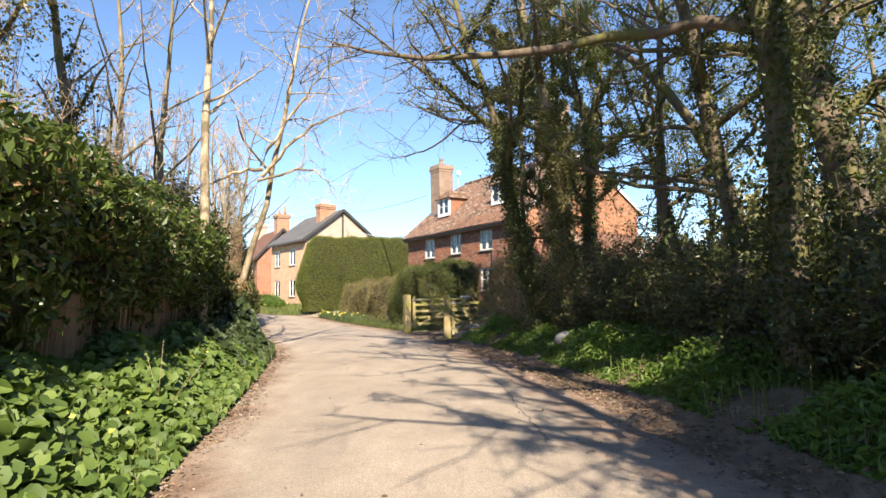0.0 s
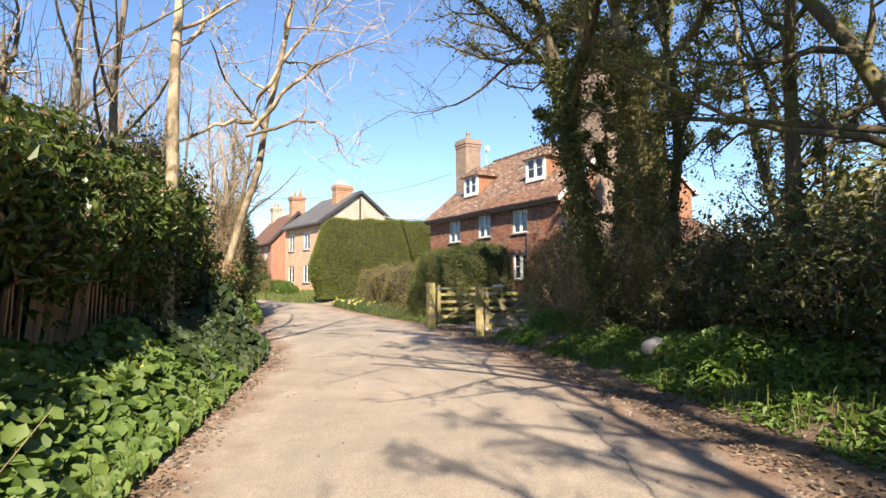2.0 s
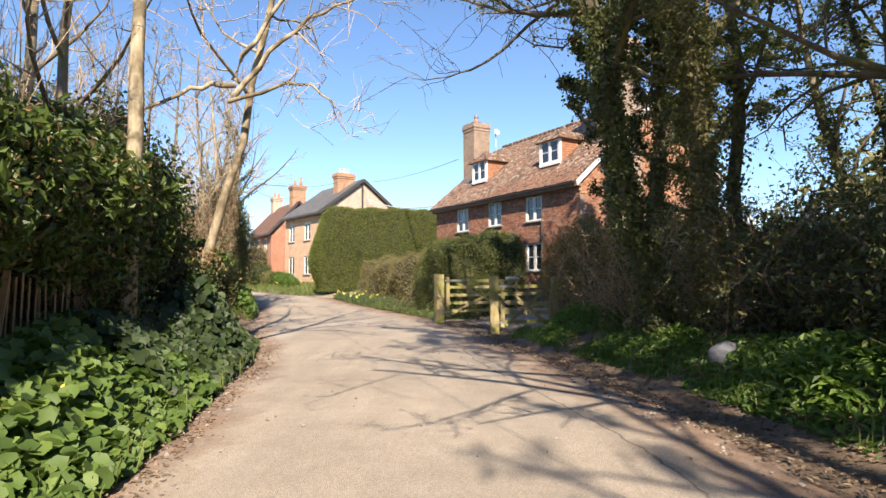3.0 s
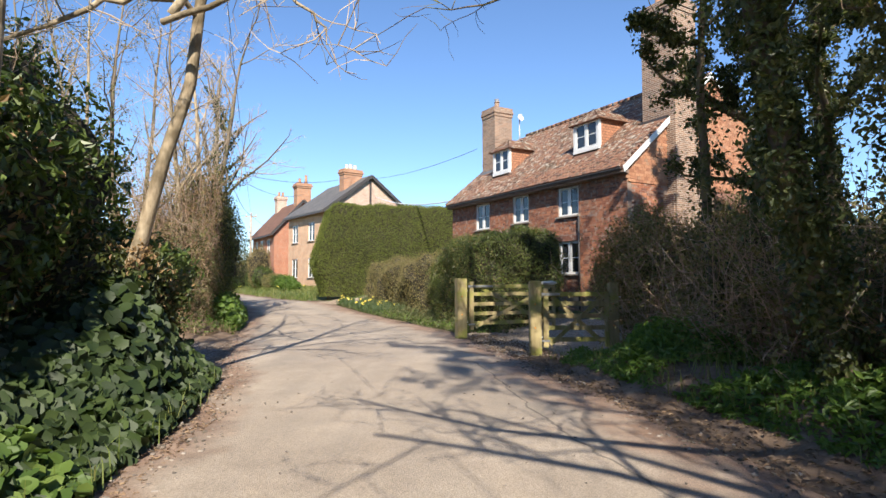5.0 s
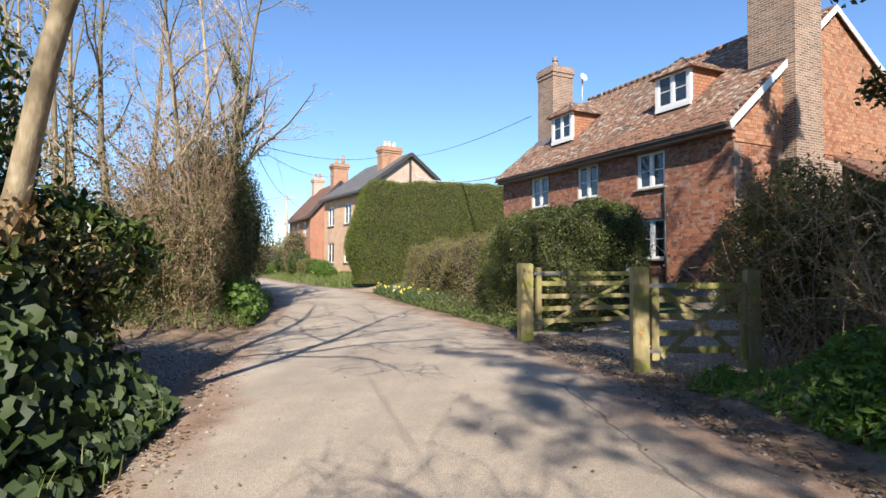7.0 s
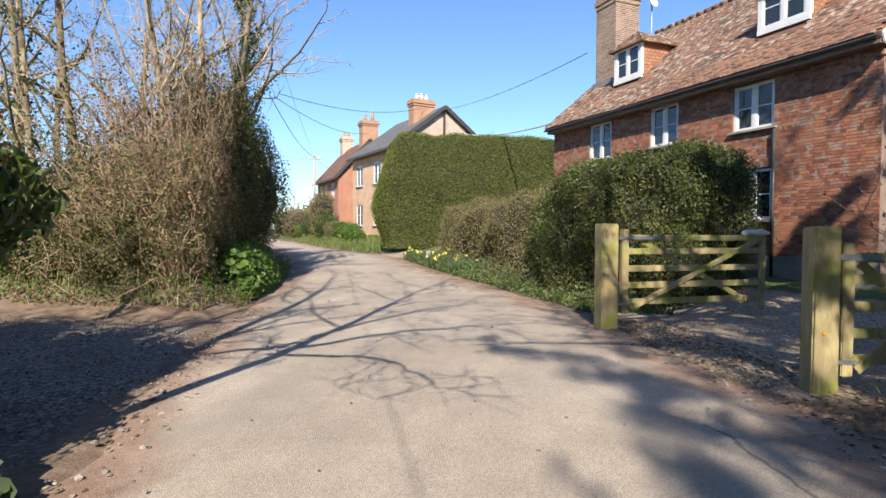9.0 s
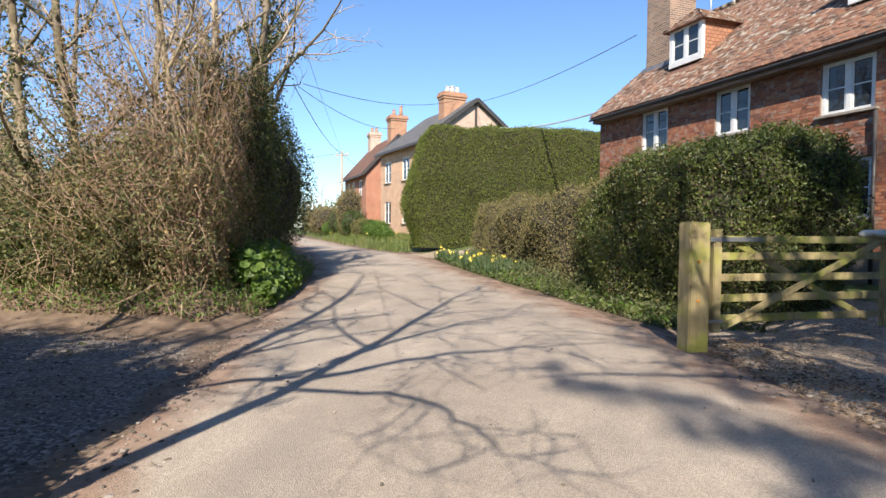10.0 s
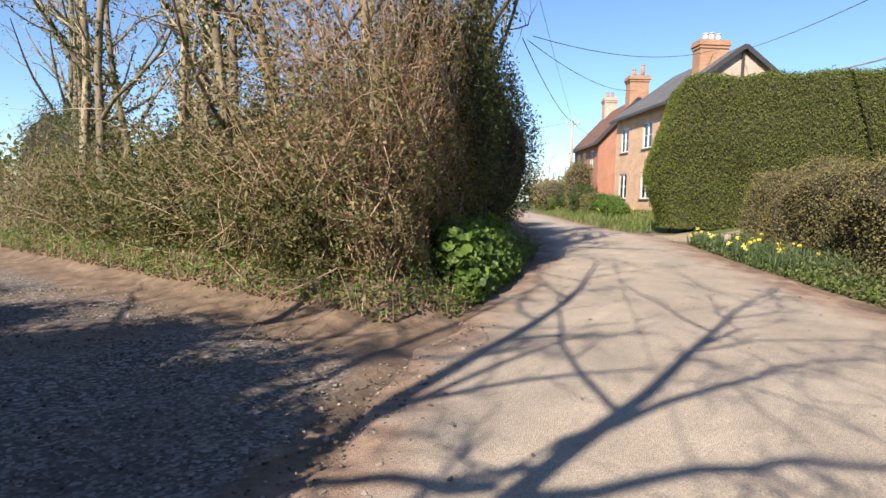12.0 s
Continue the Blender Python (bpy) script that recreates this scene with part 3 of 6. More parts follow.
Z = rise(X, Y) + bumps(X, Y) * (1 - on_road) * smooth(np.maximum(dl, dr), 0.0, 0.6) - 0.05 * on_road
q = np.arange(X.size).reshape(X.shape)
F = np.stack([q[:-1, :-1], q[:-1, 1:], q[1:, 1:], q[1:, :-1]], -1).reshape(-1, 4)
ground = raw("ground", np.stack([X, Y, Z], -1), F, GROUND, None, "brown soil banks, gravel track and grass verges beside the lane", True)
tagged(ground, category="ground", kind="structure")
track = smooth(dl, -0.2, 0.8) * smooth(Y, TRACK_NEAR - 0.6, TRACK_NEAR + 0.6) * smooth(-Y, -TRACK_FAR, -TRACK_FAR + 1.6)
drive = smooth(dr, -0.3, 0.3) * smooth(Y - X * 0.35, 19.2, 20.2) * smooth(-(Y - X * 0.9), -26.5, -25.2)
grassy = np.maximum(smooth(np.maximum(dl, dr), 2.5, 5.0) * (1 - track) * (1 - drive) * (1 - (dl > 0) * (X > -34) * (Y > 14) * (Y < 34)), smooth(dr, 0.2, 1.0) * smooth(Y, 34, 42))
drive = np.maximum(drive, smooth(dr, -0.2, 0.3) * smooth(Y, 36.9, 37.5) * smooth(-Y, -39.3, -38.7) * smooth(-X, 4.0, 5.0))
near_wall = (X - 3.62) * math.sin(radians(57)) + (Y - 26.05) * math.cos(radians(57))
grassy = np.maximum(grassy, smooth(near_wall, -2.0, -1.2) * smooth(Y, 21, 23) * smooth(dr, 1.5, 2.5))
drive = drive * (1 - smooth(near_wall, -2.0, -1.2))
for key, val in (("gravel", track), ("drive", drive), ("grass", grassy)):
    ground.data.attributes.new(key, "FLOAT", "POINT").data.foreach_set("value", val.ravel().astype(np.float32))

ry = np.r_[np.arange(-60, -4, 2.0), np.arange(-4, 60, 0.3), np.arange(60, 200, 2.5)]
rs = np.linspace(0, 1, 29)
wl = 0.12 * np.sin(ry * 1.9) + 0.08 * np.sin(ry * 4.3 + 1)
wr = 0.12 * np.sin(ry * 1.6 + 2) + 0.08 * np.sin(ry * 3.9)
RX = (edge_l(ry) - 0.1 + wl)[:, None] * (1 - rs) + (edge_r(ry) + 0.1 + wr)[:, None] * rs
RY = np.repeat(ry[:, None], len(rs), 1)
wid = (edge_r(ry) - edge_l(ry))[:, None]
RZ = 0.012 + 0.05 * (1 - (2 * rs - 1) ** 2)[None] + 0 * RX - 0.05 * (np.abs(2 * rs - 1) > 0.99)[None] + 0.004 * np.sin(RX * 2.1 + RY * 1.3) + climb(RY)
q = np.arange(RX.size).reshape(RX.shape)
F = np.stack([q[:-1, :-1], q[:-1, 1:], q[1:, 1:], q[1:, :-1]], -1).reshape(-1, 4)
road = raw("road", np.stack([RX, RY, RZ], -1), F, ROAD, None, "narrow worn tarmac lane with earthy edges", True)
tagged(road, category="road", kind="structure")
marg = np.minimum(rs[None] * wid, (1 - rs[None]) * wid * 0.62)
road.data.attributes.new("margin", "FLOAT", "POINT").data.foreach_set("value", marg.ravel().astype(np.float32))
seam = RX - (edge_r(RY) - 1.2 + 0.12 * np.sin(RY * 0.8)) 
seam = np.where((RY > 5.5) & (RY < 19.0), seam, np.sign(seam) * 5.0)
road.data.attributes.new("seam", "FLOAT", "POINT").data.foreach_set("value", seam.ravel().astype(np.float32))


# ---- houses ----
def wall_grid(w, z0, z1, holes, thick):
    """A wall in the plane y = 0, from x = -w to 0 and thick to +y, with square holes through it."""
    xs = sorted({-w, 0.0, *(v for h in holes for v in h[:2])})
    zs = sorted({z0, z1, *(v for h in holes for v in h[2:])})
    full = [[not any(h[0] - 1e-6 < (xs[i] + xs[i + 1]) / 2 < h[1] + 1e-6 and h[2] < (zs[j] + zs[j + 1]) / 2 < h[3] for h in holes) for j in range(len(zs) - 1)] for i in range(len(xs) - 1)]
    at = lambda i, j: 0 <= i < len(full) and 0 <= j < len(full[0]) and full[i][j]  # noqa: E731
    V, F = [], []

    def quad(*p):
        F.append([len(V) + k for k in range(4)])
        V.extend(p)

    for i in range(len(full)):
        for j in range(len(full[0])):
            if not full[i][j]:
                continue
            a, b, c, d = xs[i], xs[i + 1], zs[j], zs[j + 1]
            quad((a, 0, c), (b, 0, c), (b, 0, d), (a, 0, d))
            quad((b, thick, c), (a, thick, c), (a, thick, d), (b, thick, d))
            if not at(i - 1, j):
                quad((a, thick, c), (a, 0, c), (a, 0, d), (a, thick, d))
            if not at(i + 1, j):
                quad((b, 0, c), (b, thick, c), (b, thick, d), (b, 0, d))
            if not at(i, j + 1):
                quad((a, 0, d), (b, 0, d), (b, thick, d), (a, thick, d))
            if not at(i, j - 1):
                quad((a, thick, c), (b, thick, c), (b, 0, c), (a, 0, c))
    return np.array(V), np.array(F)


def prism(name, profile, x0, x1, mat, parent, label=""):
    """A (y, z) outline drawn out along x."""
    bm = bmesh.new()
    a = [bm.verts.new((x0, y, z)) for y, z in profile]
    b = [bm.verts.new((x1, y, z)) for y, z in profile]
    bm.faces.new(a), bm.faces.new(b[::-1])
    for i in range(len(a)):
        j = (i + 1) % len(a)
        bm.faces.new((a[i], b[i], b[j], a[j]))
    bmesh.ops.recalc_face_normals(bm, faces=bm.faces)
    return part(name, bm, mat, parent, label)


def casement(parent, x0, x1, z0, z1, lights=2, deep=0.07, sill=True, turn=None, arch=False):
    """A white wooden casement of two lights, each with one glazing bar, in a wall that faces -y."""
    win = new("window")
    win.parent = parent
    win.matrix_basis = turn or Matrix()
    w = 0.07
    box("frame_top", (x0, deep - 0.03, z1 - w), (x1, deep + 0.05, z1), WHITE, win, "white-painted window frame")
    box("frame_bottom", (x0, deep - 0.03, z0), (x1, deep + 0.05, z0 + w), WHITE, win)
    box("frame_side", (x0, deep - 0.03, z0 + w), (x0 + w, deep + 0.05, z1 - w), WHITE, win)
    box("frame_side", (x1 - w, deep - 0.03, z0 + w), (x1, deep + 0.05, z1 - w), WHITE, win)
    step = (x1 - x0 - 2 * w) / lights
    for k in range(lights):
        a = x0 + w + k * step
        b = a + step
        if k:
            box("mullion", (a - 0.05, deep - 0.028, z0 + w), (a + 0.05, deep + 0.05, z1 - w), WHITE, win)
        zm = z0 + w + (z1 - z0 - 2 * w) * 0.5
        c, d = a + (0.052 if k else 0.002), b - (0.052 if k < lights - 1 else 0.002)
        box("sash_side", (c, deep - 0.015, z0 + w), (c + 0.035, deep + 0.03, z1 - w), WHITE, win)
        box("sash_side", (d - 0.035, deep - 0.015, z0 + w), (d, deep + 0.03, z1 - w), WHITE, win)
        box("glazing_bar", (c + 0.035, deep - 0.005, zm - 0.013), (d - 0.035, deep + 0.02, zm + 0.013), WHITE, win)
        for lo, hi in ((z0 + w, zm), (zm, z1 - w)):
            box("pane", (c + 0.03, deep + 0.008, lo), (d - 0.03, deep + 0.014, hi), GLASS, win)
    if sill:
        box("window_sill", (x0 - 0.08, -0.09, z0 - 0.06), (x1 + 0.08, deep, z0 - 0.004), RENDER, win, "worn stone sill", 0.008)
    return win


def chimney(parent, x0, x1, y0, y1, z0, z1, mat, pots=(), pot_mat=CREAM, flare=0.06):
    st = box("chimney", (x0, y0, z0), (x1, y1, z1 - 0.45), mat, parent, "brick chimney stack with corbelled top")
    for k, (o, a, b) in enumerate(((flare * 0.5, 0.45, 0.3), (flare, 0.3, 0.15), (flare * 0.55, 0.15, 0.0))):
        box("corbel", (x0 - o, y0 - o, z1 - a), (x1 + o, y1 + o, z1 - b), mat, st, bevel=0.01)
    for fx, h, r in pots:
        x = x0 + (x1 - x0) * fx
        y = (y0 + y1) / 2
        cyl("chimney_pot", (x, y, z1), (x, y, z1 + h), r * 1.1, r * 0.85, pot_mat, st, "chimney pot", 14)
        cyl("pot_rim", (x, y, z1 + h), (x, y, z1 + h + 0.06), r * 1.02, r * 1.02, pot_mat, st, n=14)
    return st


E_Z, E_D, R_D, R_Z, LEN, HZ = 5.05, -0.32, 4.1, 8.8, 10.6, 0.3
SLOPE = math.atan2(R_Z - E_Z, R_D - E_D)
house = thing("brick_cottage", (3.62, 26.05, 0.0), -57.0, "old red brick cottage with mossy clay tile roof and white windows", "house")
HOLES = [(-8.6, -7.53, 3.72, 4.84), (-5.9, -4.88, 3.78, 4.86), (-3.2, -2.15, 3.78, 4.8), (-3.2, -2.15, 1.74, 2.88)]
V, F = wall_grid(LEN, HZ, E_Z + 0.1, HOLES, 0.3)
front = raw("front_wall", V, F, MORTAR, house, "weathered red brick front wall")
for h in HOLES:
    win = casement(house, *h)
    box("blind", (h[0] + 0.05, 0.2, h[2] + 0.04), (h[1] - 0.05, 0.21, h[3] - 0.3), CURTAIN, win)
box("plinth", (-LEN - 0.05, -0.07, HZ - 0.3), (0.06, 0.0 - 0.004, 0.95), RENDER, house, "stained grey rendered plinth", 0.02)
for x in (-9.5, -7.1, -1.2):
    box("plinth_stone", (x - 0.3, -0.2, HZ - 0.3), (x + 0.3, -0.075, 0.72), RENDER, house, bevel=0.04)
prism("gable_wall", [(0.3, HZ), (8.3, HZ), (8.3, 6.0), (R_D, R_Z - 0.12), (0.3, E_Z + 0.42)], -0.3, 0.0, MORTAR, house, "gable wall of brick below and hung tiles above")
prism("gable_wall", [(0.3, HZ), (8.3, HZ), (8.3, 6.0), (R_D, R_Z - 0.12), (0.3, E_Z + 0.42)], -LEN, -LEN + 0.3, STACK, house)
box("rear_wall", (-LEN + 0.3, 8.0, HZ), (-0.3, 8.3, 5.9), STACK, house)
up = (math.cos(SLOPE), math.sin(SLOPE))
prism("roof", [(E_D, E_Z), (R_D, R_Z), (8.7, 5.86), (8.7, 5.72), (R_D, R_Z - 0.14), (E_D, E_Z - 0.1)], -LEN - 0.1, 0.12, FARTILE, house, "steep roof of mossy clay tiles")
prism("bargeboard", [(E_D, E_Z - 0.02), (R_D, R_Z - 0.02), (R_D, R_Z - 0.22), (E_D + 0.05, E_Z - 0.2)], 0.125, 0.155, WHITE, house, "white bargeboard")
prism("bargeboard", [(8.7, 5.84), (R_D, R_Z - 0.02), (R_D, R_Z - 0.2), (8.7, 5.66)], 0.125, 0.155, WHITE, house)
box("gutter", (-LEN - 0.1, E_D - 0.1, E_Z - 0.12), (0.12, E_D - 0.01, E_Z - 0.05), DARK, house, "dark half-round gutter", 0.03)
box("fascia", (-LEN, E_D + 0.02, E_Z - 0.2), (0.1, 0.0 - 0.02, E_Z - 0.1), MORTAR, house)
cyl("downpipe", (-2.08, -0.08, 0.5), (-2.08, -0.08, 3.7), 0.035, 0.035, DARK, house)
beam("window_arch", (-3.28, -0.02, 2.99), (-2.07, -0.02, 2.99), 0.05, 0.2, BRICK, house, "soldier brick arch")


def dormer(parent, xc, wide, zs, d0, tall=0.95):
    """A small tiled dormer with a white casement: xc its middle, zs its sill, d0 its face."""
    dm = new("dormer")
    dm.parent = parent
    zt = zs + tall
    back = (zt + 0.15 - E_Z) / math.tan(SLOPE) + E_D + 0.3
    x0, x1 = xc - wide / 2, xc + wide / 2
    casement(dm, x0 + 0.06, x1 - 0.06, zs, zt, 2, 0.0, False, Matrix.Translation((0, d0, 0)))
    box("apron", (x0, d0 - 0.05, zs - 0.12), (x1, d0 + 0.03, zs - 0.002), WHITE, dm)
    for a, b in ((x0, x0 + 0.06), (x1 - 0.06, x1)):
        box("corner_post", (a, d0 - 0.03, zs), (b, d0 + 0.07, zt), WHITE, dm)
        prism("cheek", [(d0 + 0.07, zs - 0.05), (d0 + 0.07, zt), (back, zt), (d0 + 0.3, zs - 0.05)], a + 0.005, b - 0.005, CHEEK, dm, "tile-hung dormer cheek")
    # hipped roof
    rz = zt + 0.55
    bm = bmesh.new()
    o = 0.16
    far = (rz - E_Z) / math.tan(SLOPE) + E_D + 0.1
    v = [bm.verts.new(p) for p in ((x0 - o, d0 - o, zt - 0.02), (x1 + o, d0 - o, zt - 0.02), (x1 + o, back, zt - 0.02), (x0 - o, back, zt - 0.02), (xc, d0 + 0.42, rz), (xc, far, rz))]
    for f in ((0, 1, 4), (1, 2, 5, 4), (3, 0, 4, 5), (0, 3, 2, 1)):
        bm.faces.new([v[k] for k in f])
    part("dormer_roof", bm, FARTILE, dm, "hipped tile roof of the dormer")
    # tile courses on its slopes
    V, F = [], []
    lo, hi = [], []
    for k in range(7):
        t0, t1 = k / 7, (k + 1) / 7
        for sgn in (-1, 1):
            xa, xb = (x1 + o, xc) if sgn > 0 else (x0 - o, xc)
            for m in range(int((far - d0) / 0.17)):
                y = d0 - o + 0.17 * m + (0.08 if k % 2 else 0)
                ylim0, ylim1 = d0 - o + t0 * (0.42 + o), back + (far - back) * t0
                if y < ylim0 or y > ylim1:
                    continue
                j = rng.uniform(0, 0.012)
                A = np.array((xa + (xb - xa) * t0, y, zt - 0.02 + (rz - zt) * t0 + 0.03 + j))
                B = np.array((xa + (xb - xa) * t1, y, zt - 0.02 + (rz - zt) * t1 + 0.012 + j))
                n = len(V)
                V += [A, A + (0, 0.155, 0), B + (0, 0.155, 0), B, A - (0, 0, 0.025), A + (0, 0.155, -0.025)]
                F += [[n, n + 1, n + 2, n + 3], [n + 4, n + 5, n + 1, n]]
        wide_k = (wide + 2 * o) * (1 - t0)
        for m in range(max(int(wide_k / 0.17), 1)):
            x = xc - wide_k / 2 + 0.17 * m
            j = rng.uniform(0, 0.012)
            A = np.array((x, d0 - o + (0.42 + o) * t0, zt - 0.02 + (rz - zt) * t0 + 0.03 + j))
            B = np.array((x, d0 - o + (0.42 + o) * t1, zt - 0.02 + (rz - zt) * t1 + 0.012 + j))
            n = len(V)
            V += [A, A + (0.155, 0, 0), B + (0.155, 0, 0), B, A - (0, 0, 0.025), A + (0.155, 0, -0.025)]
            F += [[n, n + 1, n + 2, n + 3], [n + 4, n + 5, n + 1, n]]
    tl = raw("dormer_tiling", np.array(V), np.array(F), TILE, dm)
    tagged(tl, kind="stuff")
    return dm


dormer(house, -7.95, 1.25, 6.32, 0.95)
dormer(house, -2.7, 1.3, 6.3, 0.95)
chimney(house, -LEN + 0.25, -LEN + 1.3, 1.55, 2.55, HZ, 9.75, STACK, ((0.5, 0.35, 0.13),), STACK)
chimney(house, -0.95, 0.36, 1.88, 3.0, HZ, 10.9, STACK, ((0.25, 0.5, 0.14), (0.72, 0.5, 0.14)), WARM)
box("chimney_base", (0.003, 1.6, HZ), (0.5, 3.6, 4.3), STACK, house, "broad foot of the gable chimney", 0.05)
box("flashing", (-1.0, 1.8, 6.75), (0.12, 1.875, 6.93), DARK, house)
box("flashing", (-LEN + 0.15, 1.47, 6.5), (-LEN + 1.4, 1.545, 6.72), LEAD, house)
cyl("flue", (-LEN + 0.77, 2.05, 10.05), (-LEN + 0.77, 2.05, 10.3), 0.11, 0.11, LEAD, house)
# lean-to and porch behind the shrubs
prism("lean_to_roof", [(3.7, 4.5), (8.4, 4.5), (8.4, 4.35), (3.7, 4.35)], 0.0, 0.02, FARTILE, house)
bm = bmesh.new()
v = [bm.verts.new(p) for p in ((0.15, 3.8, 4.55), (0.15, 8.4, 4.55), (2.4, 8.4, 3.1), (2.4, 3.8, 3.1), (0.15, 3.8, 4.4), (0.15, 8.4, 4.4), (2.4, 8.4, 2.95), (2.4, 3.8, 2.95))]
for f in ((0, 3, 2, 1), (4, 5, 6, 7), (0, 4, 7, 3), (3, 7, 6, 2), (2, 6, 5, 1)):
    bm.faces.new([v[k] for k in f])
part("lean_to_roof", bm, FARTILE, house, "lean-to tile roof")
box("lean_to_wall", (0.01, 3.9, HZ), (2.2, 8.3, 3.0), WHITE, house, "white lean-to wall")
for s in (-1, 1):
    beam("porch_bargeboard", (2.6, 6.0, 4.25), (2.6, 6.0 + s * 1.15, 3.1), 0.04, 0.16, WHITE, house)
casement(house, -1.2, -0.2, 1.2, 2.3, 2, 0.0, False, Matrix.Translation((2.24, 5.0, 0)) @ pose(0, 0, 0, 0, 0, 90))

dish = thing("satellite_dish", (1.0, 34.6, 8.6), 20, "small pale satellite dish on a pole by the chimney", "satellite dish")
cyl("mast", (0, 0, -1.2), (0, 0, 0.55), 0.025, 0.025, STEEL, dish)
cyl("reflector", (0, -0.05, 0.5), (0.02, -0.12, 0.52), 0.11, 0.17, CREAM, dish, "", 18)


def far_house(name, loc, turn, wide, long, eaves, apex, wall, gable, roof, label, holes):
    """A house whose gable (along x) faces the lane's start and whose front is the plane x = 0."""
    th = thing(name, (*loc, 0.0), turn, label, "house")
    rot = pose(0, 0, 0, 0, 0, -90)
    V, F = wall_grid(long, 0, eaves, holes, 0.25)
    fw = raw("front_wall", V, F, wall, th)
    fw.matrix_basis = rot
    for h in holes:
        casement(th, *h, turn=rot)
    prism_x = [(0, 0), (wide, 0), (wide, eaves), (wide / 2, apex), (0, eaves)]
    for y0, y1 in ((0, 0.25), (long - 0.25, long)):
        bm = bmesh.new()
        a = [bm.verts.new((x + (0.003 if x == 0 else 0), y0 + 0.003, z)) for x, z in prism_x]
        b = [bm.verts.new((x + (0.003 if x == 0 else 0), y1 - 0.003, z)) for x, z in prism_x]
        bm.faces.new(a), bm.faces.new(b[::-1])
        for i in range(5):
            bm.faces.new((a[i], b[i], b[(i + 1) % 5], a[(i + 1) % 5]))
        bmesh.ops.recalc_face_normals(bm, faces=bm.faces)
        part("gable_wall", bm, gable, th)
    box("rear_wall", (wide - 0.25, 0.25, 0), (wide, long - 0.25, eaves), wall, th)
    k = (apex - eaves) / (wide / 2)
    bm = bmesh.new()
    prof = [(-0.35, eaves - 0.35 * k + 0.1), (wide / 2, apex + 0.1), (wide + 0.35, eaves - 0.35 * k + 0.1), (wide + 0.35, eaves - 0.35 * k - 0.06), (wide / 2, apex - 0.05), (-0.35, eaves - 0.35 * k - 0.06)]
    a = [bm.verts.new((x, -0.25, z)) for x, z in prof]
    b = [bm.verts.new((x, long + 0.25, z)) for x, z in prof]
    bm.faces.new(a), bm.faces.new(b[::-1])
    for i in range(6):
        bm.faces.new((a[i], b[i], b[(i + 1) % 6], a[(i + 1) % 6]))
    bmesh.ops.recalc_face_normals(bm, faces=bm.faces)
    part("roof", bm, roof, th)
    for x in (0, wide / 2):
        s = 1 if x == 0 else -1
        beam("bargeboard", (-0.35 if x == 0 else wide + 0.35, -0.27, eaves - 0.35 * k - 0.02), (wide / 2, -0.27, apex), 0.04, 0.24, DARK, th)
    box("gutter", (-0.46, -0.2, eaves - 0.35 * k - 0.12), (-0.355, long + 0.2, eaves - 0.35 * k), DARK, th)
    return th


H2 = [(y0, y0 + 1.2, z, z + h) for y0 in (-6.5, -3.25) for z, h in ((1.75, 1.5), (4.55, 1.45))]
end = far_house("tall_brick_house", (-11.9, 48.8), 39.5, 7.25, 7.3, 6.85, 9.5, PEACH, PALE, SLATE, "tall orange brick house with slate roof and pale gable", H2)
chimney(end, 2.1, 3.65, 1.4, 2.2, 8.0, 10.2, WARM, ((0.28, 0.35, 0.14), (0.5, 0.4, 0.14), (0.74, 0.35, 0.14)), CREAM, 0.11)
box("gable_pipe", (3.55, -0.12, 6.0), (3.67, -0.03, 9.2), DARK, end)
H3 = [(y0, y0 + 1.1, z, z + h) for y0 in (-7.0, -5.0, -2.45) for z, h in ((1.6, 1.4), (4.1, 1.3))]
far = far_house("red_brick_house", (-19.3, 58.7), 34.8, 5.3, 8.0, 6.1, 9.0, REDWALL, REDWALL, FARTILE, "orange brick house with steep brown tile roof", H3)
chimney(far, 2.15, 3.5, 0.3, 1.35, 6.0, 10.7, WARM, ((0.3, 0.45, 0.14), (0.75, 0.8, 0.14)), WARM, 0.13)
chimney(far, 2.1, 3.1, 6.8, 7.8, 7.6, 10.3, PALE, ((0.3, 0.4, 0.13), (0.7, 0.4, 0.13)), WARM, 0.1)
box("front_door", (-0.03, 3.4, 0.8), (0.06, 4.25, 2.8), WHITE, far, "white front door", 0.01)

# ---- gates ----


def gate_post(loc, tall, wide, turn, label):
    th = thing("gate_post", loc, turn, label, "gate post", "gate posts")
    bm = bmesh.new()
    bmesh.ops.create_cube(bm, size=1.0, matrix=Matrix.Translation((0, 0, tall / 2 - 0.15)) @ Matrix.Diagonal((wide, wide, tall + 0.3, 1)))
    bmesh.ops.bevel(bm, geom=bm.edges[:], offset=0.015, segments=2, affect="EDGES")
    bmesh.ops.subdivide_edges(bm, edges=bm.edges[:], cuts=3)
    for v in bm.verts:
        v.co += Vector(noise.noise_vector(v.co * 4.0)) * 0.007
    part("shaft", bm, GATEWOOD, th)
    for z, m in ((tall * 0.68, AMBER), (tall * 0.36, AMBER)):
        cyl("reflector", (-0.02, -wide / 2, z), (-0.02, -wide / 2 - 0.012, z), 0.018, 0.016, m, th, "small amber reflector", 14)
    for z in (tall * 0.22, tall * 0.78):
        cyl("hinge_pin", (wide / 2, 0, z), (wide / 2 + 0.06, 0, z), 0.018, 0.018, STEEL, th)
    return th


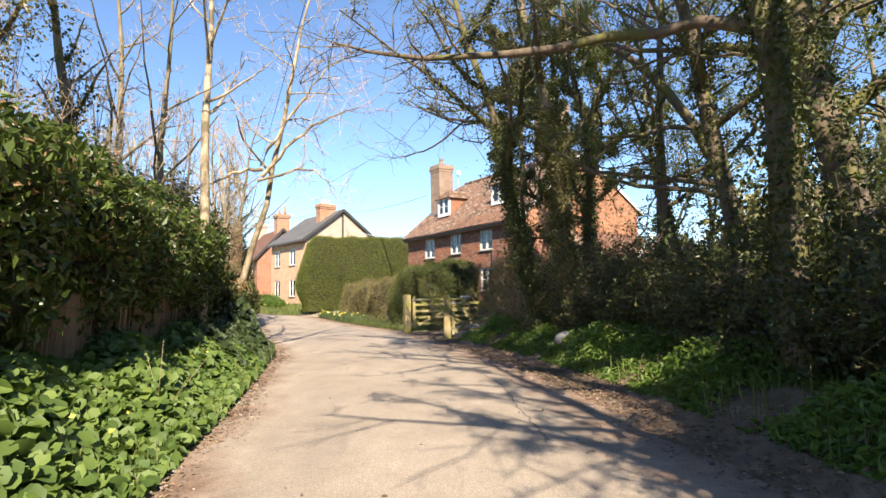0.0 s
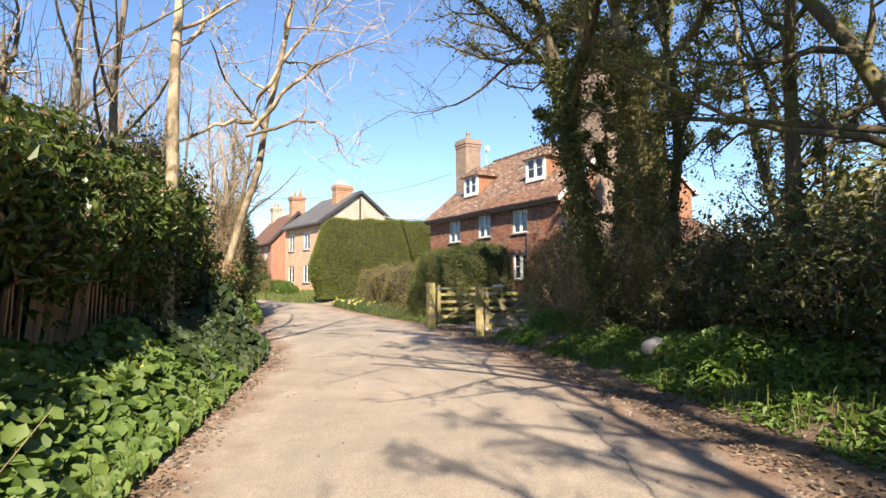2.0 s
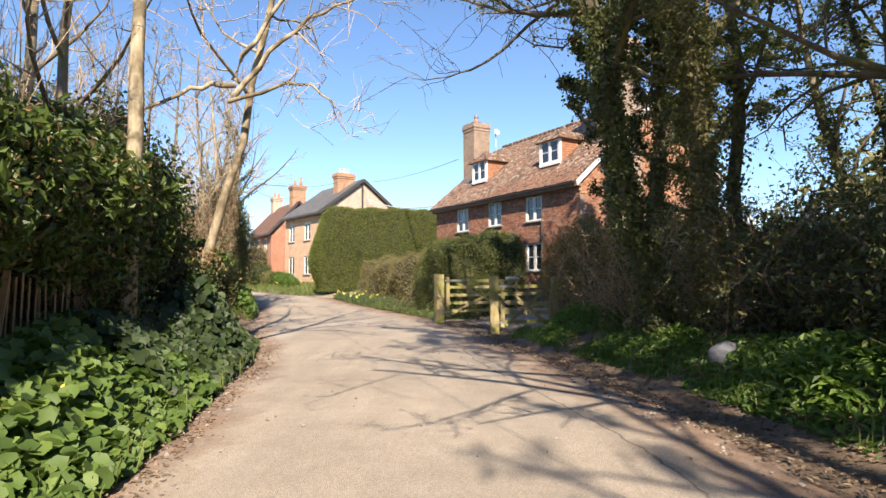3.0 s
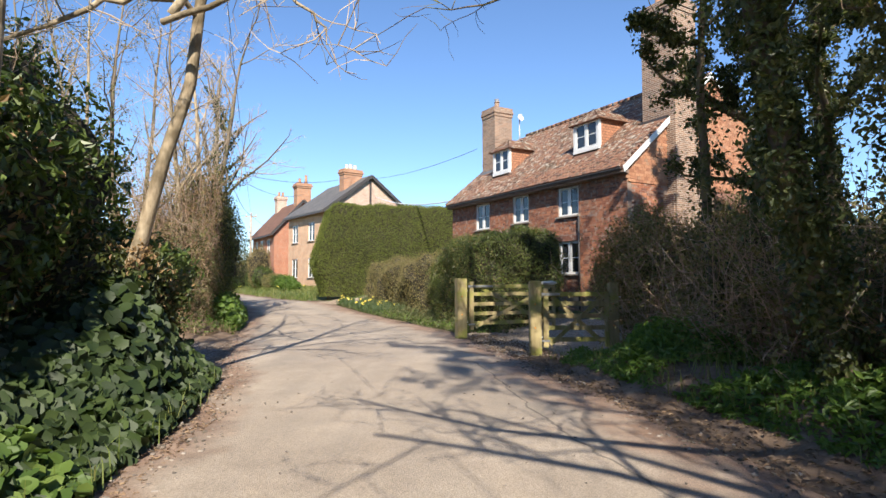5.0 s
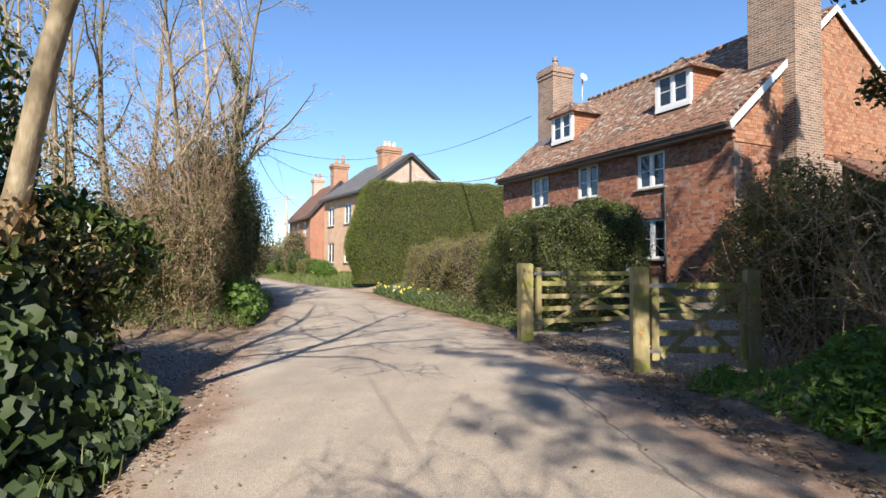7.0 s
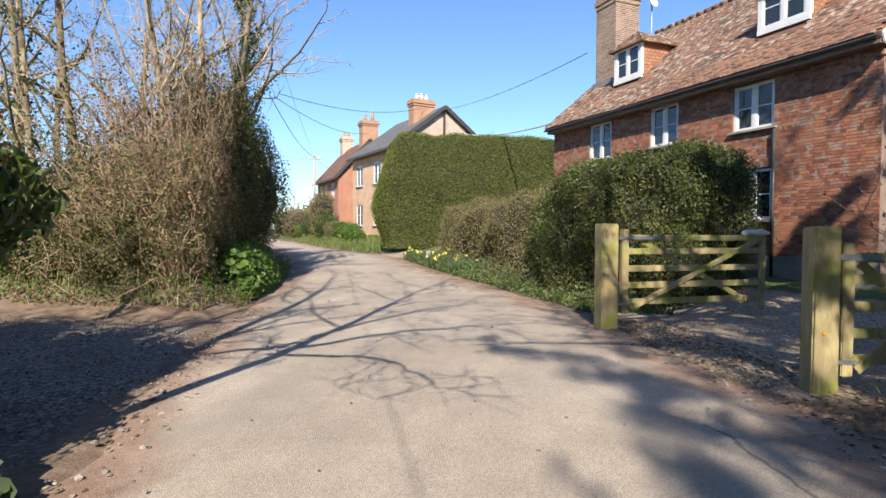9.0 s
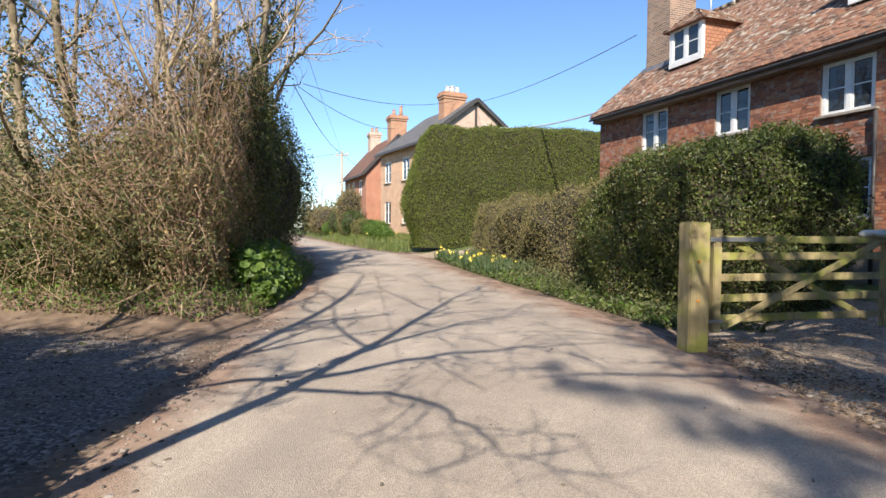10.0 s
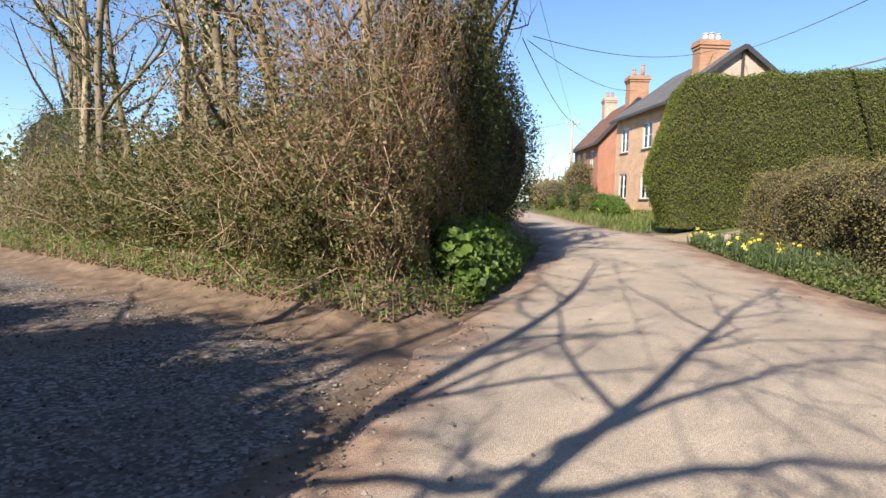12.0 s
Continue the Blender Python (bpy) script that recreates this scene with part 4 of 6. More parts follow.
def field_gate(loc, turn, long, tall, label, ground_z=0.1, swing=1):
    th = thing("wooden_gate", loc, turn, label, "gate", "field gates")
    box("hanging_stile", (0, -0.045, ground_z), (0.11, 0.045, tall + 0.1), GATEWOOD, th, bevel=0.01)
    box("slamming_stile", (long - 0.08, -0.04, ground_z), (long, 0.04, tall + 0.02), GATEWOOD, th, bevel=0.01)
    bars = [0.16, 0.38, 0.6, 0.83]
    for z in bars:
        box("bar", (0.11, -0.014, ground_z + z * (tall - ground_z) * 0.98 - 0.065), (long - 0.08, 0.014, ground_z + z * (tall - ground_z) * 0.98 + 0.03), GATEWOOD, th, bevel=0.006)
    box("top_rail", (0.11, -0.036, tall - 0.075), (long - 0.08, 0.036, tall + 0.015), GATEWOOD, th, bevel=0.008)
    beam("brace", (0.14, -0.034, ground_z + 0.06), (long * 0.93, -0.034, tall - 0.06), 0.03, 0.085, GATEWOOD, th)
    beam("brace", (long * 0.14, 0.034, tall - 0.08), (long * 0.9, 0.034, ground_z + 0.1), 0.03, 0.085, GATEWOOD, th)
    box("strap_hinge", (-0.06, -0.05, tall - 0.055), (long * 0.25, -0.042, tall + 0.0), STEEL, th, "galvanised strap hinge")
    box("strap_hinge", (-0.06, -0.052, ground_z + 0.12), (0.13, -0.046, ground_z + 0.16), STEEL, th)
    return th


gate_post((-1.5, 23.1, 0.12), 1.46, 0.26, 22, "tall square weathered oak gate post beside the hedge")
field_gate((-1.28, 23.2, 0.12), 26.0, 2.65, 1.28, "open five-bar wooden field gate turned mossy green", 0.12)
gate_post((0.1, 20.1, 0.02), 1.5, 0.23, 5, "mossy square wooden gate post at the drive")
gate_post((1.75, 20.35, 0.1), 1.38, 0.19, 5, "mossy wooden post where the small gate closes")
field_gate((0.26, 20.1, 0.05), 9.0, 1.4, 1.22, "small mossy green wooden gate with crossed braces", 0.1)
wrap = thing("rag_on_gate", (0.93, 24.27, 1.45), 26, "pale grey cloth lying over the gate end", "cloth")
bm = bmesh.new()
bmesh.ops.create_icosphere(bm, subdivisions=3, radius=1.0, matrix=Matrix.Diagonal((0.28, 0.09, 0.06, 1)))
for v in bm.verts:
    v.co += Vector(noise.noise_vector(v.co * 9.0)) * 0.025
part("folds", bm, CREAM, wrap)

rail = thing("fence_rail", (1.85, 20.4, 0.4), 12, "short weathered rail running on from the gate post", "fence")
beam("rail", (0, 0, 0.62), (1.1, 0, 0.6), 0.04, 0.11, GATEWOOD, rail)
beam("rail", (0, 0, 0.25), (1.1, 0, 0.23), 0.04, 0.11, GATEWOOD, rail)
box("stake", (1.02, 0.025, -0.3), (1.1, 0.1, 0.75), GATEWOOD, rail, bevel=0.008)


# ---- clipped hedges ----
def box_yew(s, o, z):
    bulge = 0.35 * math.sin(min(z / 5.1, 1.0) * 2.4)
    return o * (0.62 + bulge), z


def yew_end(V):
    """The hedge's free end: undercut at the foot and leaning back towards the top."""
    near = 1 - smooth(V[:, 0], 0.0, 2.4)
    V = V.copy()
    V[:, 0] += near * (0.6 * (1 - smooth(V[:, 2], 0.0, 1.9)) + 0.33 * np.maximum(V[:, 2] - 2.0, 0) - 0.6)
    return V


# Dark sprays gather low as painted shade; pale growth paints sunlit end and top.
hedge("clipped_yew_hedge", [(-9.75, 39.37), (-9.1, 39.6), (-6.0, 40.75), (0.6, 43.2)], 1.7, 5.17, "huge clipped dark green yew hedge, flat topped", [("foliage", 150000, 0.06, YEW, None), ("shaded_sprays", 40000, 0.06, IVY, lambda p: rng.uniform(0, 1, len(p)) < 0.25 + 0.6 * (p[:, 2] < 1.5)), ("sunlit_growth", 50000, 0.055, YEWTIP, lambda p: (p[:, 0] + rng.normal(0, 0.2, len(p)) < 0.6) | ((p[:, 2] > 5.0) & (rng.uniform(0, 1, len(p)) < 0.5)))], 0.64, round_=0.16, rough=0.09, shape=box_yew, step=0.25, warp=yew_end)
trunk = thing("yew_stems", (-9.0, 39.65, 0.3), 0, "dark bare stems under the yew hedge", "hedge")
for k in range(12):
    cyl("stem", (k * 0.7 - 0.4, 0.26 * k, -0.3), (k * 0.7 - 0.3, 0.26 * k, 0.75), 0.06, 0.045, OAK, trunk, n=7)
# The dark leaves mixed in stand in for shade in the hedge's holes.
hedge("privet_hedge", [(1.45, 27.05), (0.3, 26.45), (-0.75, 26.3), (-1.5, 28.0), (-2.2, 30.0)], 1.7, [2.7, 2.85, 2.8, 2.6, 2.3], "dense clipped green hedge beside the gate", [("foliage", 46000, 0.06, PRIVET, None), ("shaded_leaves", 34000, 0.065, IVY, None), ("dry_leaves", 22000, 0.05, BROWNLEAF, lambda p: (p[:, 2] < 1.5 + rng.normal(0, 0.4, len(p))) | (p[:, 0] < -2.4 + rng.normal(0, 0.5, len(p)))), ("paler_upper_leaves", 14000, 0.05, BUD, lambda p: p[:, 2] > 0.9 + rng.normal(0, 0.4, len(p)))], 0.05, round_=0.5, rough=0.32, ragged=0.09)
hedge("beech_hedge", [(-1.9, 29.4), (-2.9, 31.3), (-5.1, 35.6), (-6.2, 38.0)], 1.6, [2.45, 2.35, 2.3, 2.15], "low clipped hedge with dry brown and olive leaves", [("foliage", 30000, 0.055, OLIVE, None), ("dry_leaves", 26000, 0.055, BROWNLEAF, None)], 0.05, round_=0.5, rough=0.28, ragged=0.08)


def edge_points(count, y0, y1, d0, d1, side, lift=0.0):
    """Random places between d0 and d1 metres beyond the lane's edge."""
    y = rng.uniform(y0, y1, count)
    d = d0 + (d1 - d0) * rng.uniform(0, 1, count)
    x = edge_l(y) - d if side < 0 else edge_r(y) + d
    return np.stack([x, y, rise(x, y) + lift], 1), d


# ---- bank of leaves, fence and laurel on one side ----
bank = thing("bank_leaves", (-3.5, 8.0, 0.0), 0, "low broad bright green leaves covering the bank", "ground cover", kind="stuff")
P, d = edge_points(12500, 1.2, 12.2, -0.05, 2.4, -1)
P[:, 2] += rng.uniform(0.03, 1.0, len(P)) ** 0.7 * (0.14 + 0.36 * smooth(d, -0.1, 0.7)) * (0.75 + 0.25 * np.sin(P[:, 1] * 2.7 + P[:, 0] * 3))
V, F = leaves(P - [-3.5, 8.0, 0], np.tile([0.35, -0.25, 1.0], (len(P), 1)), 0.14, 0.5, 0.14, 0.6, True)
raw("broad_leaves", V, F, GROUNDLEAF, bank, smooth=True)
# The laurel's shade on this end of the bank is in the leaf colour.
ivybank = thing("ivy_bank", (-4.5, 14.0, 0.0), 0, "mound of large dark ivy leaves, darkened further for the laurel's shade", "ground cover", kind="stuff")
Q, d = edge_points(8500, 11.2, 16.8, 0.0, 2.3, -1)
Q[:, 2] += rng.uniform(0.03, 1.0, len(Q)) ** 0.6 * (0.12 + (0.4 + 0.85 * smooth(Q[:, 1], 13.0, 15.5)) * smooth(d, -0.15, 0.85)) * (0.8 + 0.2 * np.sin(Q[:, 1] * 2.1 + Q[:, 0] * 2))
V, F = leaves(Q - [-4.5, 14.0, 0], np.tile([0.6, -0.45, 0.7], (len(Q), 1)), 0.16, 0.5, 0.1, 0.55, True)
raw("broad_leaves", V, F, SHADEBANK, ivybank, smooth=True)
P, d = edge_points(1500, 1.2, 16.4, -0.1, 2.0, -1)
V, F = blades(P - [-3.5, 8.0, 0], 0.32, 0.7, 0.006)
raw("stalks", V, F, GRASS, bank)
flowers = thing("yellow_flowers", (-3.0, 5.0, 0.4), 0, "small yellow flowers among the bank leaves", "flower", kind="stuff")
P, d = edge_points(12, 2.5, 9.5, 0.2, 0.9, -1, 0.42)
V, F = leaves(P - [-3.0, 5.0, 0.4], np.tile([0.2, -0.5, 1.0], (len(P), 1)), 0.05, 0.9, 0.1, 0.4)
raw("petals", V, F, PETAL, flowers)
stems = thing("dead_stems", (-3.1, 6.2, 0.3), 0, "thin pale dead stems standing among the leaves", "twigs")
for k, (dx, dy, tx, ty, tz) in enumerate(((0, 0, 0.1, -0.1, 0.75), (0.05, 0.1, 0.45, 0.0, 0.55), (-0.4, -0.2, 0.1, -0.4, 0.35), (0.0, 0.1, -0.3, 0.2, 0.6))):
    cyl("stem", (dx, dy, 0), (dx + tx, dy + ty, tz), 0.005, 0.002, STRAW, stems, n=5)

fence = thing("slatted_fence", (-4.6, 9.0, 0.5), 0, "weathered leaning wooden slat fence under the laurel", "fence")
fy = np.arange(1.5, 14.6, 0.135)
for k, y in enumerate(fy):
    x = float(edge_l(y)) - 1.8 + 0.06 * math.sin(y * 1.3)
    lean = 0.05 * math.sin(y * 2.1) + random.uniform(-0.03, 0.03)
    g = float(rise(x, y))
    beam("slat", (x + 4.6, y - 9.0, g - 0.6), (x + 4.6 + 0.08 + lean * 0.5, y - 9.0 + lean, g + 0.48 + random.uniform(-0.05, 0.05)), 0.018, 0.062, FENCEWOOD, fence, bevel=0)
for z in (0.1, 0.38):
    for a in np.arange(1.5, 14.6, 1.35):
        b = min(a + 1.35, 14.5)
        beam("rail", (float(edge_l(a)) - 1.86 + 4.6, a - 9, z), (float(edge_l(b)) - 1.86 + 4.6, b - 9, z), 0.03, 0.07, FENCEWOOD, fence, bevel=0)


def bush(name, loc, size, label, leafs, seed, category="bush", top=0.0, core=0.82):
    """A loose shrub: an uneven inner mass coloured dark as its shade and leaves in clumps over it."""
    th = thing(name, loc, 0, label, category)
    bm = bmesh.new()
    bmesh.ops.create_icosphere(bm, subdivisions=4, radius=1.0)
    off = Vector((seed * 3.7, seed * 1.9, seed * 2.3))
    for v in bm.verts:
        n = v.co.normalized()
        k = 1 + 0.28 * noise.noise(n * 1.7 + off) + 0.16 * noise.noise(n * 4.3 + off)
        v.co = Vector((n[0] * size[0] * k * (1 + top * n[2]), n[1] * size[1] * k * (1 + top * n[2]), max(size[2] * (0.5 + 0.52 * n[2] * k), -0.25)))
    bmesh.ops.triangulate(bm, faces=bm.faces)
    V = np.array([v.co for v in bm.verts])
    Fq = np.array([[v.index for v in f.verts] + [f.verts[2].index] for f in bm.faces])
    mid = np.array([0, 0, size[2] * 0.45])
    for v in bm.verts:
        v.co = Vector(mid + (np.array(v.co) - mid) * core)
    part("shaded_twig_core", bm, CORE, th)
    for nm, count, ls, mat in leafs:
        P, N = scatter(V, Fq, count)
        deep = rng.uniform(0, 1, (count, 1)) ** 1.6
        P = P + (mid - P) * deep * (1 - core) * 0.95 + rng.normal(0, 0.07, (count, 3))
        LV, LF = leaves(P, N, ls, 0.45, loose=0.75, droop=0.15)
        raw(nm, LV, LF, mat, th)
    return th


k = 0
for y, wx, wz, n in ((2.3, 1.5, 3.0, 11000), (4.7, 1.5, 3.1, 12000), (7.0, 1.55, 3.2, 12000), (9.3, 1.5, 3.05, 12000), (11.5, 1.4, 2.9, 11000), (13.4, 1.45, 3.4, 11000), (15.0, 0.85, 2.3, 7000), (16.5, 0.8, 1.8, 6000)):
    k += 1
    x = float(edge_l(y)) - (2.7 if y < 14 else 2.75 if y < 16 else 1.75)
    bush("laurel_bush", (x, y, 0.45), (wx, 1.7, wz - 0.05), "tall dark glossy laurel overhanging the fence", [("foliage", n, 0.15, LAUREL), ("brown_leaves", n // 5, 0.1, RUSSET)], k, top=0.4)

# Hidden row of bushes added to cast shade over the side track.
for k, (x, y, h) in enumerate(((-7.4, 15.4, 4.4), (-9.2, 15.3, 4.9), (-11.4, 15.0, 4.6), (-13.6, 15.1, 4.5), (-16.0, 15.0, 4.5), (-18.5, 15.0, 4.6))):
    bush("evergreen_bush", (x, y, 0.4), (1.45, 1.1, h), "tall dark evergreen shrub, hidden, added to shade the side track", [("foliage", 6000, 0.12, LAUREL)], 30 + k)

bush("dark_ivy_bush", (-6.25, 15.0, 0.2), (1.0, 0.9, 2.0), "dark ivy bush with dead leaves on the bank", [("foliage", 7000, 0.1, IVY), ("dead_leaves", 1800, 0.07, RUSSET)], 38)
bush("dark_ivy_bush", (-6.4, 16.2, 0.2), (0.95, 0.7, 1.9), "dark ivy bush with dead leaves by the track", [("foliage", 6000, 0.1, IVY), ("dead_leaves", 1800, 0.07, RUSSET)], 39)

# brown scrub and leaves above the laurel
scrub = thing("scrub_stems", (-6.5, 7.0, 0.4), 0, "tall thin brown scrub stems behind the laurel", "scrub", kind="stuff")
r2 = np.random.default_rng(5)
lines = []
for _ in range(520):
    y = r2.uniform(2, 16.3)
    x = float(edge_l(y)) - r2.uniform(2.6, 6.5)
    lines.append(branch((x + 6.5, y - 7, 0), (r2.normal(0, 0.12), r2.normal(0, 0.12), 1), r2.uniform(3.2, 6.2), r2.uniform(0.012, 0.03), 0.004, 0.07, 0.02, 7, r2))
side = []
for p, rad in lines:
    for _ in range(6):
        i = r2.integers(2, 6)
        side.append(branch(p[i], r2.normal(0, 0.6, 3) + [0, 0, 0.7], r2.uniform(0.4, 1.3), 0.006, 0.003, 0.15, 0.05, 4, r2))
V, F = joined([tubes(lines, 4), tubes(side, 3)])
raw("stems", V, F, BRAMBLE, scrub)
tips = np.concatenate([p[2:] for p, _ in side])
P = tips[r2.integers(0, len(tips), 15000)] + r2.normal(0, 0.09, (15000, 3))
P = P[(P[:, 1] < 3.5) | (P[:, 2] < 3.6)]
V, F = leaves(P, np.tile([0, 0, 1.0], (len(P), 1)), 0.075, 0.5, loose=1.2)
raw("leaves", V, F, OLIVE, scrub)

tree("pale_tree", (-5.5, 12.8, 0.4), "tall pale-barked tree with bare twigs behind the laurel", BIRCH, 13.0, 0.14, (0.0, 0.02), 11, TWIG, levels=(12, 6, 5), first=0.42, reach=0.32, ivy=1300, ivy_top=0.3)
tree("pale_tree", (-6.3, 12.2, 0.4), "slender bare tree beside the taller pale one", ASH, 11.0, 0.1, (-0.05, 0.05), 12, TWIG, levels=(10, 6, 4), first=0.3, reach=0.34)
tree("leaning_tree", (-6.0, 15.25, 0.35), "leaning pale tree with long bare branches over the lane", BIRCH, 11.5, 0.105, (0.17, -0.11), 21, TWIG, levels=(11, 8, 7), first=0.42, reach=0.42, spread=1.1, bend=0.13, ivy=1100, ivy_top=0.3, ivy_mat=RUSSET)
tree("pale_tree", (-8.3, 14.5, 0.4), "bare ash tree behind the laurel", ASH, 12.0, 0.14, (-0.03, 0.0), 23, TWIG, levels=(12, 7, 5), first=0.25, reach=0.36)
tree("pale_tree", (-7.0, 8.2, 0.4), "bare tree behind the laurel", ASH, 11.0, 0.14, (-0.05, 0.0), 24, TWIG, levels=(12, 7, 5), first=0.3, reach=0.36, ivy=2500, ivy_top=0.8, buds=5000, bud_mat=OLIVE)
tree("ivy_tree", (-7.4, 5.4, 0.4), "ivy-clad tree with olive leaves above the laurel", ASH, 9.5, 0.2, (0.02, 0.0), 25, TWIG, levels=(14, 7, 4), first=0.25, reach=0.36, ivy=7000, ivy_top=0.9, buds=30000, bud_mat=OLIVE, bud_size=0.08)

# ---- thicket beyond the side track ----


def bramble(name, spots, label, stems_n, tall, leaf_n, leaf_size, leaf_mat_, stem_mat=BRAMBLE, seed=1, arch=0.16, upright=1.0, spread=0.45, second=None):
    """A tangle of arching stems with small leaves; spots: a function that gives a random (x, y)."""
    r = np.random.default_rng(seed)
    x0, y0 = spots(r)
    z0 = float(rise(x0, y0))
    th = thing(name, (x0, y0, z0), 0, label, "bramble", kind="stuff")
    o = np.array([x0, y0, z0])
    lines = []
    for _ in range(stems_n):
        x, y = spots(r)
        lines.append(branch(np.array([x, y, float(rise(x, y)) - 0.05]) - o, (r.normal(0, spread), r.normal(0, spread), upright), tall * r.uniform(0.4, 1.15), r.uniform(0.005, 0.013), 0.003, arch, -0.05, 8, r))
    side = []
    for p, _ in lines:
        for _ in range(3):
            i = r.integers(2, 8)
            side.append(branch(p[i], r.normal(0, 1, 3) + [0, 0, 0.3], tall * r.uniform(0.12, 0.4), 0.005, 0.002, 0.22, -0.02, 4, r))
    for p, _ in lines + side:
        y = p[:, 1] + o[1]
        if x0 < edge_l(y0):
            p[:, 0] = np.minimum(p[:, 0], edge_l(y) - 0.85 - o[0] + 0.12 * np.sin(p[:, 2] * 5 + p[:, 1] * 3))
        else:
            p[:, 0] = np.maximum(p[:, 0], edge_r(y) + 1.2 - o[0] + 0.2 * np.sin(p[:, 2] * 5 + p[:, 1] * 3))
    V, F = joined([tubes(lines, 4), tubes(side, 3)])
    raw("stems", V, F, stem_mat, th)
    if leaf_n:
        tips = np.concatenate([p for p, _ in lines] + [p for p, _ in side])
        P = tips[r.integers(0, len(tips), leaf_n)] + r.normal(0, 0.06, (leaf_n, 3))
        V, F = leaves(P, np.tile([0, -0.3, 1.0], (leaf_n, 1)), leaf_size, 0.6, loose=0.9)
        raw("leaves", V, F, leaf_mat_, th)
        P = tips[r.integers(0, len(tips), leaf_n // 2)] + r.normal(0, 0.08, (leaf_n // 2, 3))
        V, F = leaves(P, np.tile([0, -0.3, 1.0], (leaf_n // 2, 1)), leaf_size * 1.15, 0.6, loose=0.9)
        raw("mixed_leaves", V, F, second or (IVY if leaf_mat_ is OLIVE else OLIVE if leaf_mat_ is RUSSET else IVY), th)
    return th


def corner_spot(r):
    y = r.uniform(24.0, 27.0)
    return float(edge_l(y)) - r.uniform(1.2, 3.0), y


def front_spot(x0, x1, d0, d1):
    return lambda r: (r.uniform(x0, x1), TRACK_FAR + r.uniform(d0, d1))


bramble("thicket", corner_spot, "dense brown twiggy hawthorn thicket on the corner", 560, 4.4, 20000, 0.06, RUSSET, REDSTEM, seed=2, arch=0.12, upright=1.9, spread=0.3, second=OLIVE)
bramble("thicket", front_spot(-12.5, -8.9, 0.9, 2.6), "brown brambles and dry stems along the track", 400, 3.0, 28000, 0.06, OLIVE, REDSTEM, seed=3, second=SCRUBGREEN)
bramble("thicket", front_spot(-18, -12, 0.9, 3.0), "olive bramble bank along the track", 380, 2.3, 26000, 0.07, SCRUBGREEN, seed=4, second=OLIVE)
bramble("thicket", front_spot(-26, -17.5, 0.9, 4.0), "olive bramble bank farther along the track", 400, 2.6, 14000, 0.07, SCRUBGREEN, seed=5, second=OLIVE)
bramble("thicket", front_spot(-13, -9.0, 2.4, 5.0), "tall bare scrub behind the corner", 200, 4.6, 9000, 0.065, OLIVE, seed=6, upright=2.5)
bramble("thicket", front_spot(-22, -13, 2.5, 7.0), "tall scrub behind the bramble bank", 170, 3.8, 7000, 0.07, OLIVE, seed=8, upright=2.0)
for k, (x, y, a, b, h, n) in enumerate(((-10.05, 26.5, 0.75, 1.4, 4.6, 15000), (-11.3, 29.5, 1.2, 1.9, 5.0, 13000), (-13.4, 33.4, 1.4, 2.2, 5.2, 11000), (-16.2, 38.0, 1.6, 2.6, 5.0, 9000))):
    bush("ivy_mass", (x, y, 0.3), (a, b, h), "dark ivy-clad clipped thicket edge beside the lane", [("foliage", n, 0.085, IVY)], 20 + k, "ivy", core=0.7)
tree("ivy_tree", (-10.0, 25.6, 0.4), "bare many-limbed tree rising from the thicket", BIRCH, 9.6, 0.13, (0.05, 0.02), 31, TWIG, levels=(14, 8, 6), first=0.35, reach=0.42, up=0.9, ivy=2500, ivy_top=0.5)
tree("ivy_tree", (-10.9, 27.6, 0.4), "bare tree with ivy rising from the thicket", ASH, 10.2, 0.14, (0.03, 0.0), 32, TWIG, levels=(14, 8, 6), first=0.35, reach=0.42, up=0.9, ivy=3500, ivy_top=0.6)
tree("ivy_tree", (-9.5, 24.6, 0.4), "pale forked tree in the thicket", BIRCH, 9.0, 0.1, (-0.12, 0.02), 33, TWIG, levels=(12, 7, 5), first=0.3, reach=0.4, up=1.0)
tree("ivy_tree", (-12.2, 31.0, 0.4), "bare ivy-clad tree at the lane's bend", ASH, 10.5, 0.16, (0.08, 0.0), 34, TWIG, levels=(13, 7, 5), first=0.35, reach=0.42, up=0.8, ivy=5000, ivy_top=0.75)
for k, (x, y, h, r_, m) in enumerate(((-11.4, 24.2, 9.5, 0.11, ASH), (-12.2, 24.0, 10.0, 0.09, BIRCH), (-13.6, 25.0, 10.5, 0.12, ASH), (-14.5, 24.2, 9.8, 0.1, BIRCH), (-15.8, 25.6, 10.5, 0.13, ASH), (-12.9, 27.4, 10.5, 0.12, ASH), (-17.5, 25.0, 10.0, 0.1, ASH), (-20.0, 27.5, 11.0, 0.15, ASH), (-18.4, 30.5, 11.5, 0.14, ASH), (-23.5, 29.5, 11.5, 0.16, ASH), (-16.6, 23.9, 10.5, 0.11, ASH), (-19.2, 24.4, 11.0, 0.13, BIRCH), (-22.0, 25.8, 11.5, 0.14, ASH), (-26.0, 27.2, 12.0, 0.16, ASH), (-29.5, 25.0, 12.5, 0.18, ASH), (-33.0, 29.0, 13.0, 0.2, ASH))):
    tree("bare_tree", (x, y, 0.4), "slender bare tree in the thicket" if m is ASH else "slender pale-barked bare tree in the thicket", m, h, r_, (random.uniform(-0.06, 0.06), random.uniform(-0.04, 0.04)), 41 + k, TWIG, levels=(12, 6, 4), first=0.22, reach=0.33, up=0.8, ivy=900, ivy_top=0.5, buds=1100, bud_mat=OLIVE)

bramble("coppice_stems", corner_spot, "fan of thin pale coppiced stems above the corner thicket", 90, 7.6, 0, 0.05, OLIVE, TWIG, seed=9, arch=0.05, upright=4.0, spread=0.5)

